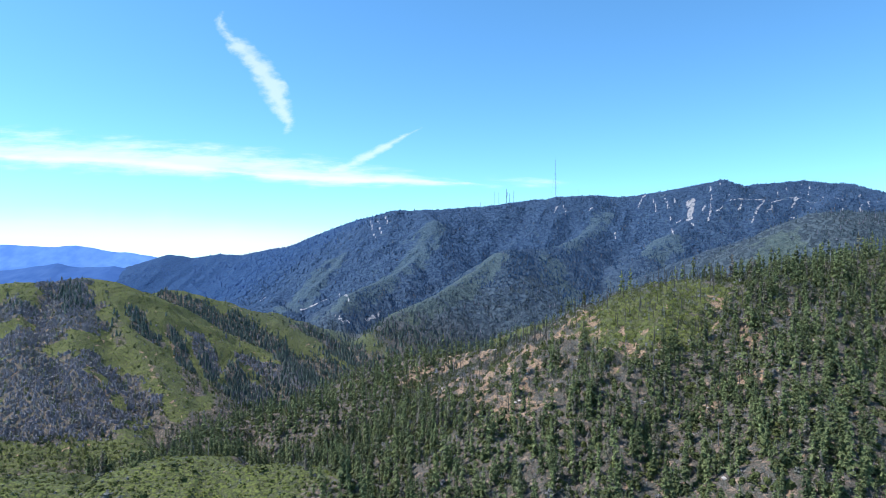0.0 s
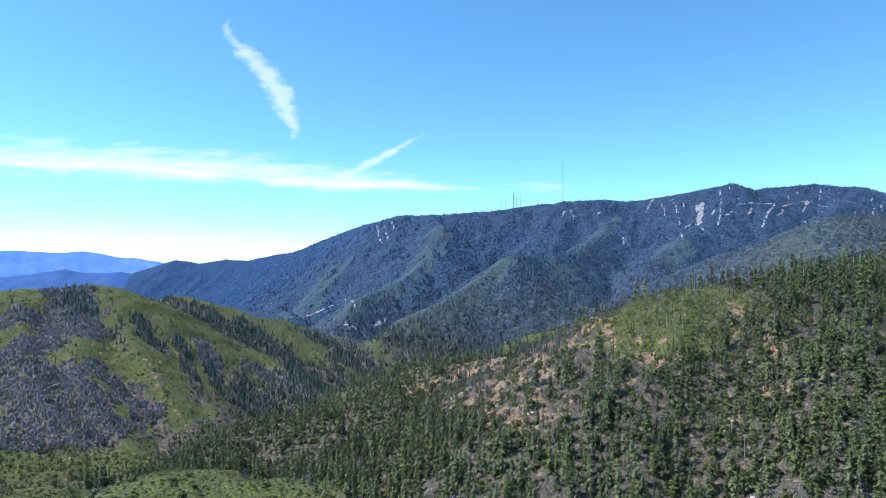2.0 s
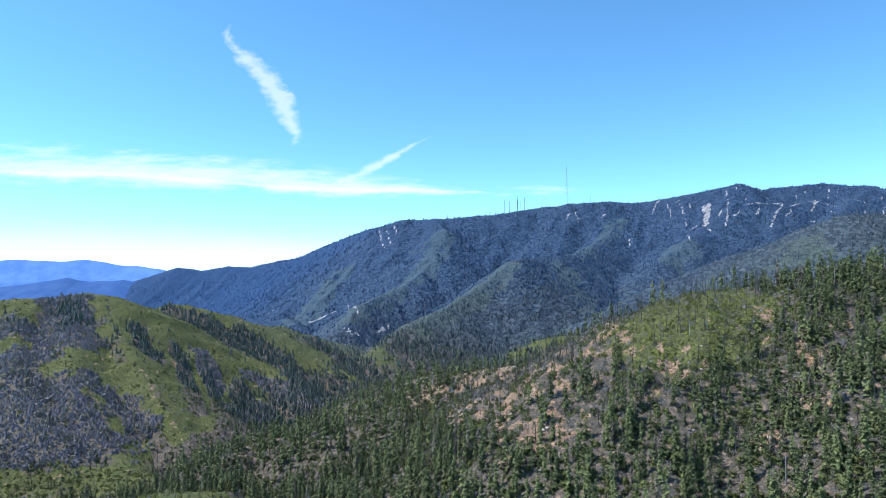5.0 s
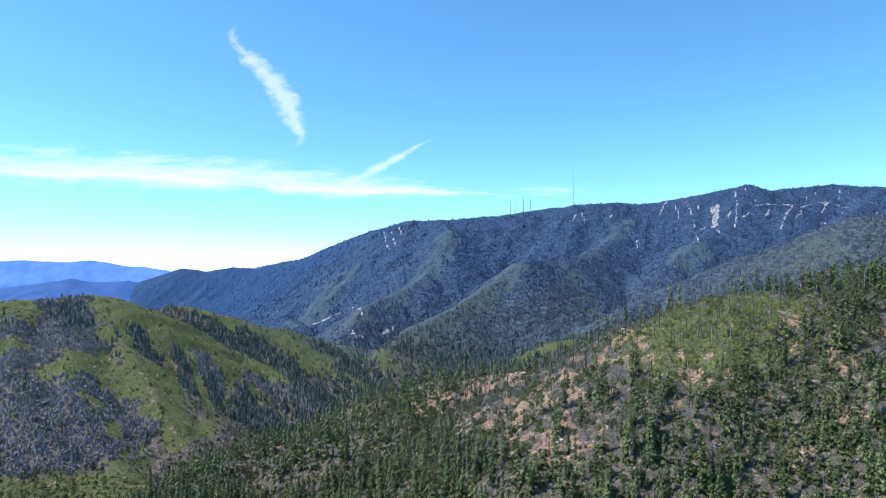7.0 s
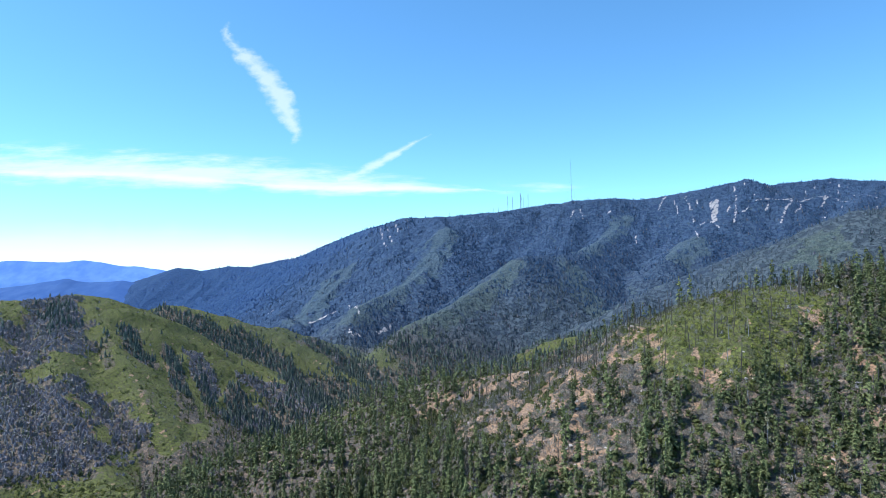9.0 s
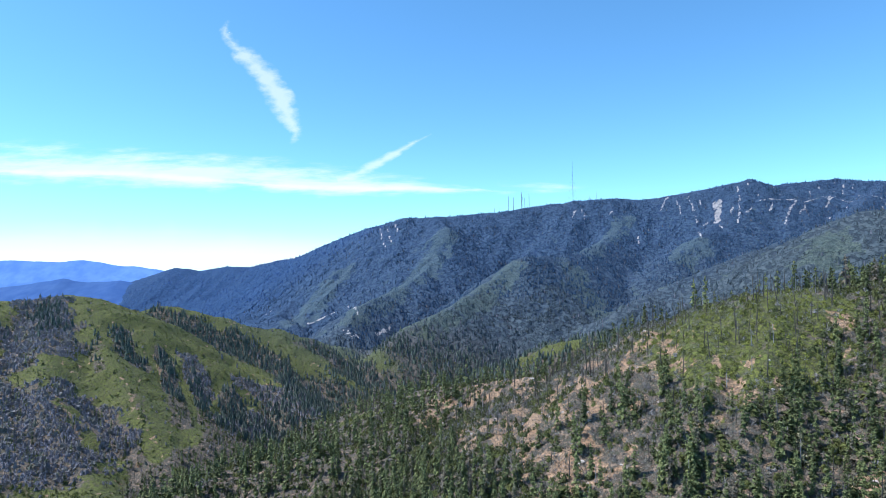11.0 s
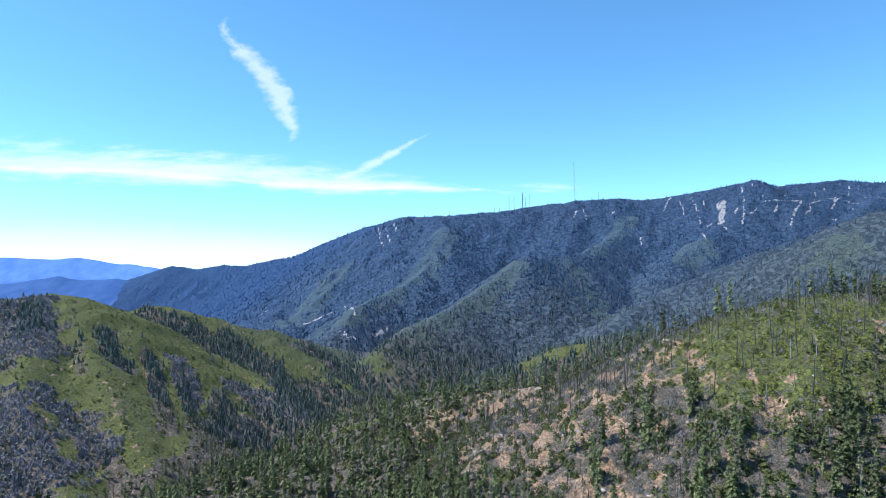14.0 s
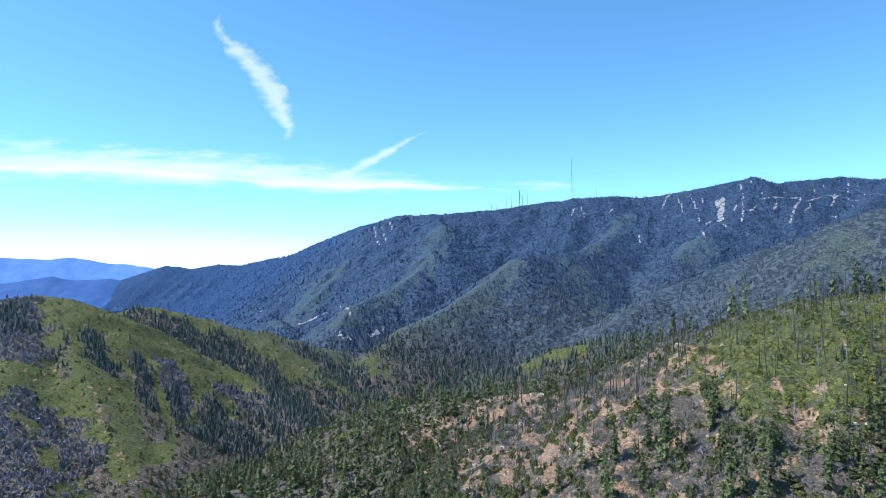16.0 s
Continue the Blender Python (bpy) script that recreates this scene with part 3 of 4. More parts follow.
def build_ground():
    x, y = np.linspace(-1, 1, NU)[None, :] * half_width(GRID_Y)[:, None], np.repeat(GRID_Y[:, None], NU, 1)
    z, down = height(x, y)
    gx = np.gradient(z, axis=1) / np.maximum(np.gradient(x, axis=1), 1e-3)
    gy = np.gradient(z, axis=0) / np.maximum(np.gradient(y, axis=0), 1e-3)
    GRID["layers"] = (z, down, gx, gy)
    cover = np.stack(covers(x, y, z, down, gx, gy), -1)
    i = np.arange(NU * NV).reshape(NV, NU)
    quads = np.stack([i[:-1, :-1], i[:-1, 1:], i[1:, 1:], i[1:, :-1]], -1).reshape(-1, 4)
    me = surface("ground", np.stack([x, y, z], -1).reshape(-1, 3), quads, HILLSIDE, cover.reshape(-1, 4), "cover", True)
    # share of painted haze blue, rising with distance
    haze_blend = 0.6 * smooth(y + 150 * layered(x, y, 250, 193, 3), 1350, 2450) + 0.4 * smooth(y - 0.45 * x + 200 * layered(x, y, 300, 191, 3), 2400, 3900)
    a = me.color_attributes.new("haze_blend", "FLOAT_COLOR", "POINT")
    a.data.foreach_set("color", np.stack([haze_blend] * 4, -1).astype(np.float32).ravel())
    return tagged(new("ground", me), "steep chaparral hillsides of green brush, grey litter and tan soil", "ground", kind="structure")


build_ground()


# ---- plants: shapes of height 1 ----
def tube(points, radii, sides=5):
    """A tapered pole through the points, as corners and triangles."""
    v, f = [], []
    for k, (p, r) in enumerate(zip(points, radii)):
        for a in range(sides):
            t = 2 * math.pi * a / sides
            v.append((p[0] + r * math.cos(t), p[1] + r * math.sin(t), p[2]))
        if k:
            for a in range(sides):
                b, c = (k - 1) * sides + a, (k - 1) * sides + (a + 1) % sides
                f += [(b, c, c + sides), (b, c + sides, b + sides)]
    return np.array(v, float), np.array(f, int)


def blades(parts):
    v = np.concatenate([p[0] for p in parts])
    off = np.cumsum([0] + [len(p[0]) for p in parts[:-1]])
    return v, np.concatenate([p[1] + o for p, o in zip(parts, off)])


def fir_crown(rng, tiers, per, spread, tufts, size, low=0.08):
    """Uneven whorls of drooping boughs, each a row of small needle sprays at chance angles, round a thin ragged core."""
    v, f = [], []
    side = rng.uniform(0, 6.28)

    def spray(p, out, long, w):
        across = Vector((-out.y, out.x, rng.gauss(0, 0.35))) + out * rng.gauss(0, 0.35)
        tip = p + (out * rng.uniform(0.1, 0.9) + Vector((0, 0, rng.uniform(-1.1, 0.1)))) * long
        v.extend((tuple(p + across * w), tuple(p - across * w), tuple(tip)))
        f.append((len(v) - 3, len(v) - 2, len(v) - 1))

    for k in range(tiers):
        h = low + (0.97 - low) * min(max((k + rng.uniform(-0.4, 0.4)) / tiers, 0), 1)
        r0 = spread * (1 - h) ** 0.75 * rng.uniform(0.75, 1.2) + 0.015
        for _ in range(per):
            a = rng.uniform(0, 2 * math.pi)
            r = r0 * rng.uniform(0.6, 1.25) * (1 + 0.18 * math.cos(a - side))
            out = Vector((math.cos(a), math.sin(a), 0))
            drop = rng.uniform(0.1, 0.55)
            for q in range(tufts):
                t = (q + rng.uniform(0.3, 1.0)) / tufts
                p = out * (r * t) + Vector((0, 0, h - drop * r * t * t + 0.01))
                grow = (1.15 - 0.4 * t) * (0.5 + 0.65 * (1 - h))
                spray(p, out, size * grow * rng.uniform(0.8, 1.4), size * 0.6 * grow)
    base = len(v)
    for k in range(5):                                          # ragged leader at the top
        t = 2 * math.pi * k / 5
        v.append((0.022 * math.cos(t), 0.022 * math.sin(t), 0.86 + rng.uniform(-0.03, 0.03)))
    v.append((0, 0, 1.0))
    f += [(base + k, base + (k + 1) % 5, base + 5) for k in range(5)]
    return np.array(v, float), np.array(f, int)


def far_fir(rng):
    """A ragged spire of two skirts."""
    parts, sides = [], 5
    for h0, h1, r in ((0.05, 0.7, 0.24), (0.42, 1.0, 0.15)):
        v = [(rng.uniform(-0.02, 0.02), rng.uniform(-0.02, 0.02), h1)]
        ph = rng.uniform(0, 6)
        for a in range(sides):
            q = r * rng.uniform(0.6, 1.35)
            v.append((q * math.cos(ph + a * 2 * math.pi / sides), q * math.sin(ph + a * 2 * math.pi / sides), h0 + rng.uniform(-0.06, 0.1)))
        parts.append((np.array(v), np.array([(0, 1 + a, 1 + (a + 1) % sides) for a in range(sides)])))
    return blades(parts)


def shrub(rng, sides, rings, leaves, tall=0.62, size=0.3):
    """A lumpy mound with leaf clumps breaking its outline."""
    v, f = [], []
    for k in range(rings):
        e = 0.5 * math.pi * k / rings
        ph = rng.uniform(0, 6)
        for a in range(sides):
            q = 0.42 * math.cos(e) ** 0.7 * rng.uniform(0.6, 1.25)
            t = ph + 2 * math.pi * (a + rng.uniform(-0.25, 0.25)) / sides
            v.append((q * math.cos(t), q * math.sin(t), tall * (math.sin(e) * rng.uniform(0.75, 1.15) - (0.1 if k == 0 else 0))))
    v.append((rng.uniform(-0.08, 0.08), rng.uniform(-0.08, 0.08), tall))
    for k in range(rings - 1):
        for a in range(sides):
            p, q = k * sides + a, k * sides + (a + 1) % sides
            f += [(p, q, q + sides), (p, q + sides, p + sides)]
    f += [((rings - 1) * sides + a, (rings - 1) * sides + (a + 1) % sides, len(v) - 1) for a in range(sides)]
    parts = [(np.array(v), np.array(f))]
    for _ in range(leaves):
        a, e = rng.uniform(0, 2 * math.pi), math.asin(rng.uniform(0.1, 1))
        p = np.array([0.5 * math.cos(a) * math.cos(e), 0.5 * math.sin(a) * math.cos(e), tall * math.sin(e)])
        d = np.array([rng.gauss(0, 1), rng.gauss(0, 1), rng.gauss(0, 1)])
        d *= size * rng.uniform(0.5, 1.0) / np.linalg.norm(d)
        q = np.cross(d, p + 0.01) * 1.2
        parts.append((np.array([p * 0.85 - d * 0.6, p * 0.85 + d * 0.6, p * rng.uniform(0.95, 1.25) + q]), np.array([(0, 1, 2)])))
    return blades(parts)


def dead_brush(rng, twigs):
    """Bare grey stems fanning out into a loose dome of fine twigs."""
    v, f = [], []
    for k in range(twigs):
        a, e = rng.uniform(0, 2 * math.pi), math.asin(rng.uniform(0.25, 1.0))
        tip = Vector((0.55 * math.cos(a) * math.cos(e), 0.55 * math.sin(a) * math.cos(e), rng.uniform(0.6, 1.0) * math.sin(e)))
        foot = tip * (rng.uniform(0.0, 0.1) if k % 3 == 0 else rng.uniform(0.35, 0.7))
        side = Vector((rng.gauss(0, 1), rng.gauss(0, 1), rng.gauss(0, 1))).normalized() * rng.uniform(0.026, 0.060)
        tip += Vector((rng.gauss(0, 0.12), rng.gauss(0, 0.12), rng.gauss(0, 0.06)))
        v += [tuple(foot - side * 0.4), tuple(foot.lerp(tip, 0.6) + side), tuple(tip), tuple(foot.lerp(tip, 0.5) - side)]
        f += [(4 * k, 4 * k + 1, 4 * k + 2), (4 * k, 4 * k + 2, 4 * k + 3)]
    return np.array(v, float), np.array(f, int)


def snag(rng, stubs=9):
    """A dead standing trunk with broken limbs."""
    bend = rng.uniform(-0.05, 0.05)
    parts = [tube([(0, 0, -0.03), (bend * 0.3, 0, 0.5), (bend, bend * 0.4, 1.0)], (0.024, 0.017, 0.005), 5)]
    for _ in range(stubs):
        h, a = rng.uniform(0.3, 0.95), rng.uniform(0, 2 * math.pi)
        L = (1 - h) * rng.uniform(0.08, 0.28) + 0.02
        c, s = math.cos(a), math.sin(a)
        parts.append(tube([(bend * h, 0, h), (bend * h + c * L, s * L, h + L * rng.uniform(-0.3, 0.4))], (0.005, 0.0015), 3))
    return blades(parts)


def strew(name, protos, x, y, z, size, mat, tint, squash=None):
    """All plants of one sort as one mesh."""
    V, F, T, off = [], [], [], 0
    pick = RNG.integers(0, len(protos), len(x))
    turn = RNG.uniform(0, 2 * np.pi, len(x))
    for k, (pv, pf) in enumerate(protos):
        m = np.where(pick == k)[0]
        if not len(m):
            continue
        c, s = np.cos(turn[m])[:, None], np.sin(turn[m])[:, None]
        wide = size[m][:, None] * (1 if squash is None else squash[m][:, None])
        vx = (pv[None, :, 0] * c - pv[None, :, 1] * s) * wide + x[m][:, None]
        vy = (pv[None, :, 0] * s + pv[None, :, 1] * c) * wide + y[m][:, None]
        vz = pv[None, :, 2] * size[m][:, None] + z[m][:, None]
        V.append(np.stack([vx, vy, vz], -1).reshape(-1, 3))
        F.append((pf[None] + (np.arange(len(m)) * len(pv))[:, None, None] + off).reshape(-1, 3))
        T.append(np.repeat(tint[m], len(pv), 0))
        off += len(m) * len(pv)
    return new(name, surface(name, np.concatenate(V), np.concatenate(F), mat, np.concatenate(T)))




def scatter(n, y0, y1, wide, side=60, x0=None, x1=None):
    """Even chance places in the fan of land between two distances, or in a rectangle of it."""
    y = np.sqrt(RNG.uniform(0, 1, n) * (y1 ** 2 - y0 ** 2) + y0 ** 2)
    x = RNG.uniform(-1, 1, n) * (wide * y + side) if x0 is None else RNG.uniform(x0, x1, n)
    return x, y, *lie(x, y)


def tints(n, dry=0.0, lo=0.0, hi=1.0):
    t = np.zeros((n, 4))
    t[:, 0] = RNG.uniform(lo, hi, n)
    t[:, 1] = (RNG.uniform(0, 1, n) < dry) * RNG.uniform(0.5, 1, n)
    t[:, 3] = 1
    return t


def forest_share(x, y, z, down, gx, gy):
    """How thickly the conifers grow: 0 to 1."""
    green, soil, rock, _ = covers(x, y, z, down, gx, gy)
    n1 = layered(x, y, 70, 71, 3)
    left = open_hills(x, y)
    right_hill = (1 - left) * np.clip(1.05 + 0.6 * n1 - 0.85 * soil - 1.0 * green - 1.1 * spot(x, y, 160, 510, 66, 85) - 0.6 * spot(x, y, 110, 560, 90, 75) - 0.7 * spot(x, y, 30, 575, 95, 110) - 0.45 * spot(x, y, 65, 462, 50, 60), 0, 1)
    gully = left * (0.95 * wooded_share(x, y) + 0.10 * burnt_share(x, y) + 0.5 * (1 - smooth(z, 30, 80)))
    return np.clip(right_hill + gully, 0, 1), green, soil, rock


# ---- conifers, near ones as single trees ----
def single_fir(rng, tiers, per, spread, low):
    tree = tagged(new("fir_tree"), "dark green conifer with ragged drooping boughs on a steep slope", "tree", "conifers on the near hillside")
    lean = rng.uniform(-0.02, 0.02)
    v, f = tube([(0, 0, -0.04), (lean * 0.5, 0, 0.5), (lean, 0, 0.96)], (0.018, 0.012, 0.003), 6)
    trunk = new("trunk", surface("trunk", v, f, BARK, smooth_faces=True))
    v, f = fir_crown(rng, tiers, per, spread, 4, 0.068, low)
    crown = new("crown", surface("crown", v, f, NEEDLES))
    trunk.parent = crown.parent = tree
    return tree


def plant_conifers():
    x, y, z, down, gx, gy = scatter(26000, 215, 1000, 0.78)
    share, green, soil, rock = forest_share(x, y, z, down, gx, gy)
    keep = RNG.uniform(0, 1, len(x)) < share * np.where(y > 560, 0.34, 0.68)
    x, y, z = x[keep], y[keep], z[keep]
    size = RNG.uniform(8.5, 21, len(x)) * np.where(RNG.uniform(0, 1, len(x)) < 0.2, 1.3, 1.0)
    size = np.where(open_hills(x, y) > 0.5, size * 0.65, size * np.where(y > 560, 1.12, 1.0))
    rank = np.where((x > -120) & (x < 420), y - 0.2 * np.abs(x - 150), 1e5)
    order = np.argsort(rank)
    near, rest = order[:300], order[300:]
    firs = [single_fir(PY, PY.choice((19, 21, 23)), PY.choice((9, 10, 11)), PY.uniform(0.14, 0.23), PY.choice((0.03, 0.06, 0.12))) for _ in range(10)]
    for k, i in enumerate(near):
        m = pose(x[i], y[i], z[i] - 0.3, 0, 0, RNG.uniform(0, 360)) @ Matrix.Diagonal((size[i], size[i], size[i] * 1.1, 1))
        t = firs[k] if k < len(firs) else copy_thing(firs[k % len(firs)], Matrix.Identity(4))
        t.matrix_basis = m
    for y0, y1, tiers, per, tufts, spray, name in ((0, 560, 12, 4, 3, 0.096, "conifer_forest"), (560, 1100, 8, 3, 2, 0.125, "valley_forest")):
        i = rest[(y[rest] >= y0) & (y[rest] < y1)]
        protos = []
        for _ in range(8):
            trunk = tube([(0, 0, -0.03), (0, 0, 0.9)], (0.016, 0.004), 3)
            protos.append(blades([trunk, fir_crown(PY, tiers + PY.choice((0, 1)), per, PY.uniform(0.12, 0.19) if tufts == 3 else PY.uniform(0.09, 0.14), tufts, spray, PY.choice((0.03, 0.06, 0.12)))]))
        tagged(strew(name, protos, x[i], y[i], z[i] - 0.3, size[i], FIR, tints(len(i), 0.08)),
               "dense dark conifers with ragged crowns covering the slopes", "forest", kind="stuff")


plant_conifers()


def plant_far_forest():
    protos = [far_fir(PY) for _ in range(8)]
    x, y, z, down, gx, gy = scatter(50000, 1000, 1620, 0.72)
    share, green, soil, rock = forest_share(x, y, z, down, gx, gy)
    keep = RNG.uniform(0, 1, len(x)) < share * (1 - smooth(y + 450 * smooth(x, 150, 400), 1480, 1620)) * 0.85
    x, y, z = x[keep], y[keep], z[keep]
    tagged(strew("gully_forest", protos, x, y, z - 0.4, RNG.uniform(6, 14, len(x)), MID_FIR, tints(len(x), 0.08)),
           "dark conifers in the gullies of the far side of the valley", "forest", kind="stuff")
    x, y, z, down, gx, gy = scatter(100000, 1050, 2900, 0.74)
    green, soil, rock, _ = covers(x, y, z, down, gx, gy)
    n1 = layered(x, y, 160, 81, 4)
    shady = smooth(-gx + 0.5 * n1, -0.3, 0.3)
    p = smooth(y + 450 * smooth(x, 150, 400), 1450, 1600) * np.clip(0.25 + 0.75 * shady - 0.45 * green - 1.5 * rock, 0, 1) * 0.75
    keep = RNG.uniform(0, 1, len(x)) < p
    x, y, z = x[keep], y[keep], z[keep]
    size = RNG.uniform(6, 13, len(x)) * np.where(down[keep] < 30, 0.75, 1.0)
    # both materials hold painted haze, bluer on the farther trees
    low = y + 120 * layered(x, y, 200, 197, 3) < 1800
    for name, m, mat, label in (("mountain_forest", ~low, FAR_FIR, "distant conifer forest on the mountain side, tinted blue for haze"),
                                ("foothill_forest", low, FOOT_FIR, "dark conifer forest at the foot of the mountain, slightly blued for haze")):
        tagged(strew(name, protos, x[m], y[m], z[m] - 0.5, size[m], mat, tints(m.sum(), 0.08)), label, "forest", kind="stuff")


plant_far_forest()


def plant_distant_forest():
    x, y, z, down, gx, gy = scatter(15000, 2700, 4400, 0.76)
    keep = (x < 0) & (RNG.uniform(0, 1, len(x)) < smooth(y, 2700, 2900))
    x, y, z = x[keep], y[keep], z[keep]
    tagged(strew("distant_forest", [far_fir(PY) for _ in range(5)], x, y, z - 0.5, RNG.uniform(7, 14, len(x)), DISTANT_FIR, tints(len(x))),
           "forest on the far end of the range, haze painted blue in its colour", "forest", kind="stuff")


plant_distant_forest()


def plant_brush(count, y0, y1, near, x0=None, x1=None):
    x, y, z, down, gx, gy = scatter(count, y0, y1, 0.78, 60, x0, x1)
    green, soil, rock, forest = covers(x, y, z, down, gx, gy)
    keep = RNG.uniform(0, 1, len(x)) < np.clip(0.97 - 0.42 * soil - 0.6 * rock, 0, 1)
    x, y, z, green, soil = (q[keep & (forest < 0.5)] for q in (x, y, z, green, soil))
    left, burnt, wood = open_hills(x, y), burnt_share(x, y), wooded_share(x, y)
    chance = left * (0.03 + 0.8 * burnt + 0.3 * wood) + (1 - left) * np.clip(0.50 - 0.25 * green + 0.5 * layered(x, y, 70, 91, 3) + 0.25 * spot(x, y, 110, 530, 150, 130) - 0.3 * smooth(-x, -20, 60), 0.05, 0.85)
    grey = RNG.uniform(0, 1, len(x)) < chance
    size = RNG.uniform(1.2, 3.4, len(x)) * (1 + 0.4 * (1 - green)) * (1 + 0.5 * burnt) * (1 - 0.35 * left * (y < 520))
    oak = (RNG.uniform(0, 1, len(x)) < 0.14 * (1 - green) + 0.15 * wood) & ~grey
    size = np.where(oak, RNG.uniform(3.5, 6.5, len(x)), size)
    g = ~grey
    t = tints(g.sum(), 0.03)
    t[:, 1] = np.maximum(t[:, 1], 0.35 * (y[g] < 520) * left[g] * (RNG.uniform(0, 1, g.sum()) < 0.15))
    t[:, 0] *= 1 + 0.15 * left[g] * (y[g] < 520)
    t[:, 0] = np.where(oak[g], 0.35 * t[:, 0], np.clip(t[:, 0] * (0.4 + 0.3 * green[g]) + 0.4 * green[g], 0, 1))
    order = np.argsort(np.where(g & (x > -110) & (x < 430), y - 0.2 * np.abs(x - 150), 1e6))
    single = order[:300] if near > 1 else order[:0]
    g[single] = False
    t = t if near < 2 else t[g[~grey]]
    lay_single_shrubs(x[single], y[single], z[single], size[single])
    kinds = {2: [shrub(PY, 6, 2, 28, size=0.25) for _ in range(8)], 1: [shrub(PY, 5, 1, 18, size=0.30) for _ in range(8)], 0: [shrub(PY, 4, 1, 7, size=0.5) for _ in range(8)]}[near]
    tagged(strew("chaparral", kinds, x[g], y[g], z[g] - 0.1, size[g] * 1.15, BRUSH, t, RNG.uniform(0.9, 1.3, g.sum())),
           "low green chaparral shrubs and dark oaks covering the slopes", "shrubs", kind="stuff")
    kinds = [dead_brush(PY, 13) for _ in range(8)] if near else [shrub(PY, 4, 1, 8, 0.8, 0.5) for _ in range(8)]
    tagged(strew("dead_brush", kinds, x[grey], y[grey], z[grey] - 0.1, size[grey] * 1.35, BRUSH, tints(grey.sum(), 1.0)),
           "bare grey burnt brush with upright stems", "shrubs", kind="stuff")


def lay_single_shrubs(x, y, z, size):
    made = []
    for k in range(len(x)):
        m = pose(x[k], y[k], z[k] - 0.1, 0, 0, RNG.uniform(0, 360)) @ Matrix.Diagonal((size[k] * 1.2, size[k] * 1.2, size[k] * 1.15, 1))
        if k < 8:
            s = tagged(new("shrub"), "rounded olive-green chaparral shrub on the forest slope", "shrub", "shrubs on the near hillside")
            for name, (v, f), mat in (("foliage", shrub(PY, 7, 3, 90, size=0.17), LEAVES), ("stems", dead_brush(PY, 6), BARK)):
                o = new(name, surface(name, v * (1, 1, 0.6) if name == "stems" else v, f, mat))
                o.parent = s
            made.append(s)
        t = made[k] if k < 8 else copy_thing(made[k % 8], Matrix.Identity(4))
        t.matrix_basis = m


plant_brush(9500, 215, 430, 2)
plant_brush(16500, 430, 720, 1)
plant_brush(19500, 720, 1560, 0)
plant_brush(8500, 430, 650, 1, -60, 330)


def plant_burnt_thicket():
    """Closer stands of tall grey brush where the fire went through."""
    x, y = RNG.uniform(-830, -220, 20000), RNG.uniform(700, 1190, 20000)
    m = RNG.uniform(0, 1, 20000) < 0.9 * burnt_share(x, y)
    x, y = x[m], y[m]
    z = lie(x, y)[0]
    t = tints(len(x), 1.0)
    t[:, 1] = RNG.uniform(0.6, 1.0, len(x))
    tagged(strew("burnt_thicket", [blades([shrub(PY, 5, 1, 11, 0.8, 0.34), dead_brush(PY, 4)]) for _ in range(8)], x, y, z - 0.2, RNG.uniform(2.6, 6.4, len(x)), THICKET, t),
           "tall purplish grey thicket of burnt brush", "shrubs", kind="stuff")


plant_burnt_thicket()


# ---- radio masts on the high crest ----
def part(name, v, f, mat, parent, label=""):
    ob = new(name, surface(name, v, f, mat))
    ob.parent = parent
    return tagged(ob, label) if label else ob


def rod(a, b, r, sides=4):
    """A thin bar between two points."""
    a, b = Vector(a), Vector(b)
    m = (b - a).to_track_quat("Z", "Y").to_matrix()
    v = [tuple(p + m @ Vector((r * math.cos(2 * math.pi * k / sides), r * math.sin(2 * math.pi * k / sides), 0))) for p in (a, b) for k in range(sides)]
    f = [(k, (k + 1) % sides, sides + (k + 1) % sides) for k in range(sides)] + [(k, sides + (k + 1) % sides, sides + k) for k in range(sides)]
    return np.array(v), np.array(f)


def mast(x, y, tall, wide, dishes, guyed, label):
    z = float(lie(np.array([x]), np.array([y]))[0][0])
    top = tagged(new("radio_mast"), label, "mast", "masts on the crest")
    top.matrix_basis = pose(x, y, z)
    taper = 1.0 if guyed else 0.35
    corner = [(math.cos(t) * wide / 2, math.sin(t) * wide / 2) for t in (0.5, 0.5 + 2.094, 0.5 + 4.189)]
    for cx, cy in corner:
        part("leg", *rod((cx, cy, -4), (cx * taper, cy * taper, tall), wide * 0.14), STEEL, top)
    n = max(4, int(tall / (wide * 2.2)))
    bars = []
    for k in range(n):
        h0, h1 = tall * k / n, tall * (k + 1) / n
        s0, s1 = 1 + (taper - 1) * k / n, 1 + (taper - 1) * (k + 1) / n
        for q in range(3):
            a, b = corner[q], corner[(q + 1) % 3]
            bars.append(rod((a[0] * s0, a[1] * s0, h0), (b[0] * s1, b[1] * s1, h1), wide * 0.06, 3))
    part("bracing", *blades(bars), STEEL, top)
    part("antenna", *rod((0, 0, tall), (0, 0, tall * 1.08), wide * 0.12), STEEL, top, "slim whip antenna at the top")
    for k in range(dishes):
        h, a = tall * (0.45 + 0.13 * k), 1.3 * k - 2.0
        part("dish", *rod((math.cos(a) * wide * 0.6, math.sin(a) * wide * 0.6, h), (math.cos(a) * wide * 1.1, math.sin(a) * wide * 1.1, h), wide * 0.55, 9), STEEL, top, "round grey dish")
    if guyed:
        for level in (0.4, 0.75):
            for cx, cy in corner:
                part("guy_wire", *rod((cx, cy, tall * level), (cx * tall * 0.32 / wide, cy * tall * 0.32 / wide, -25), 0.12, 3), STEEL, top)
    return top


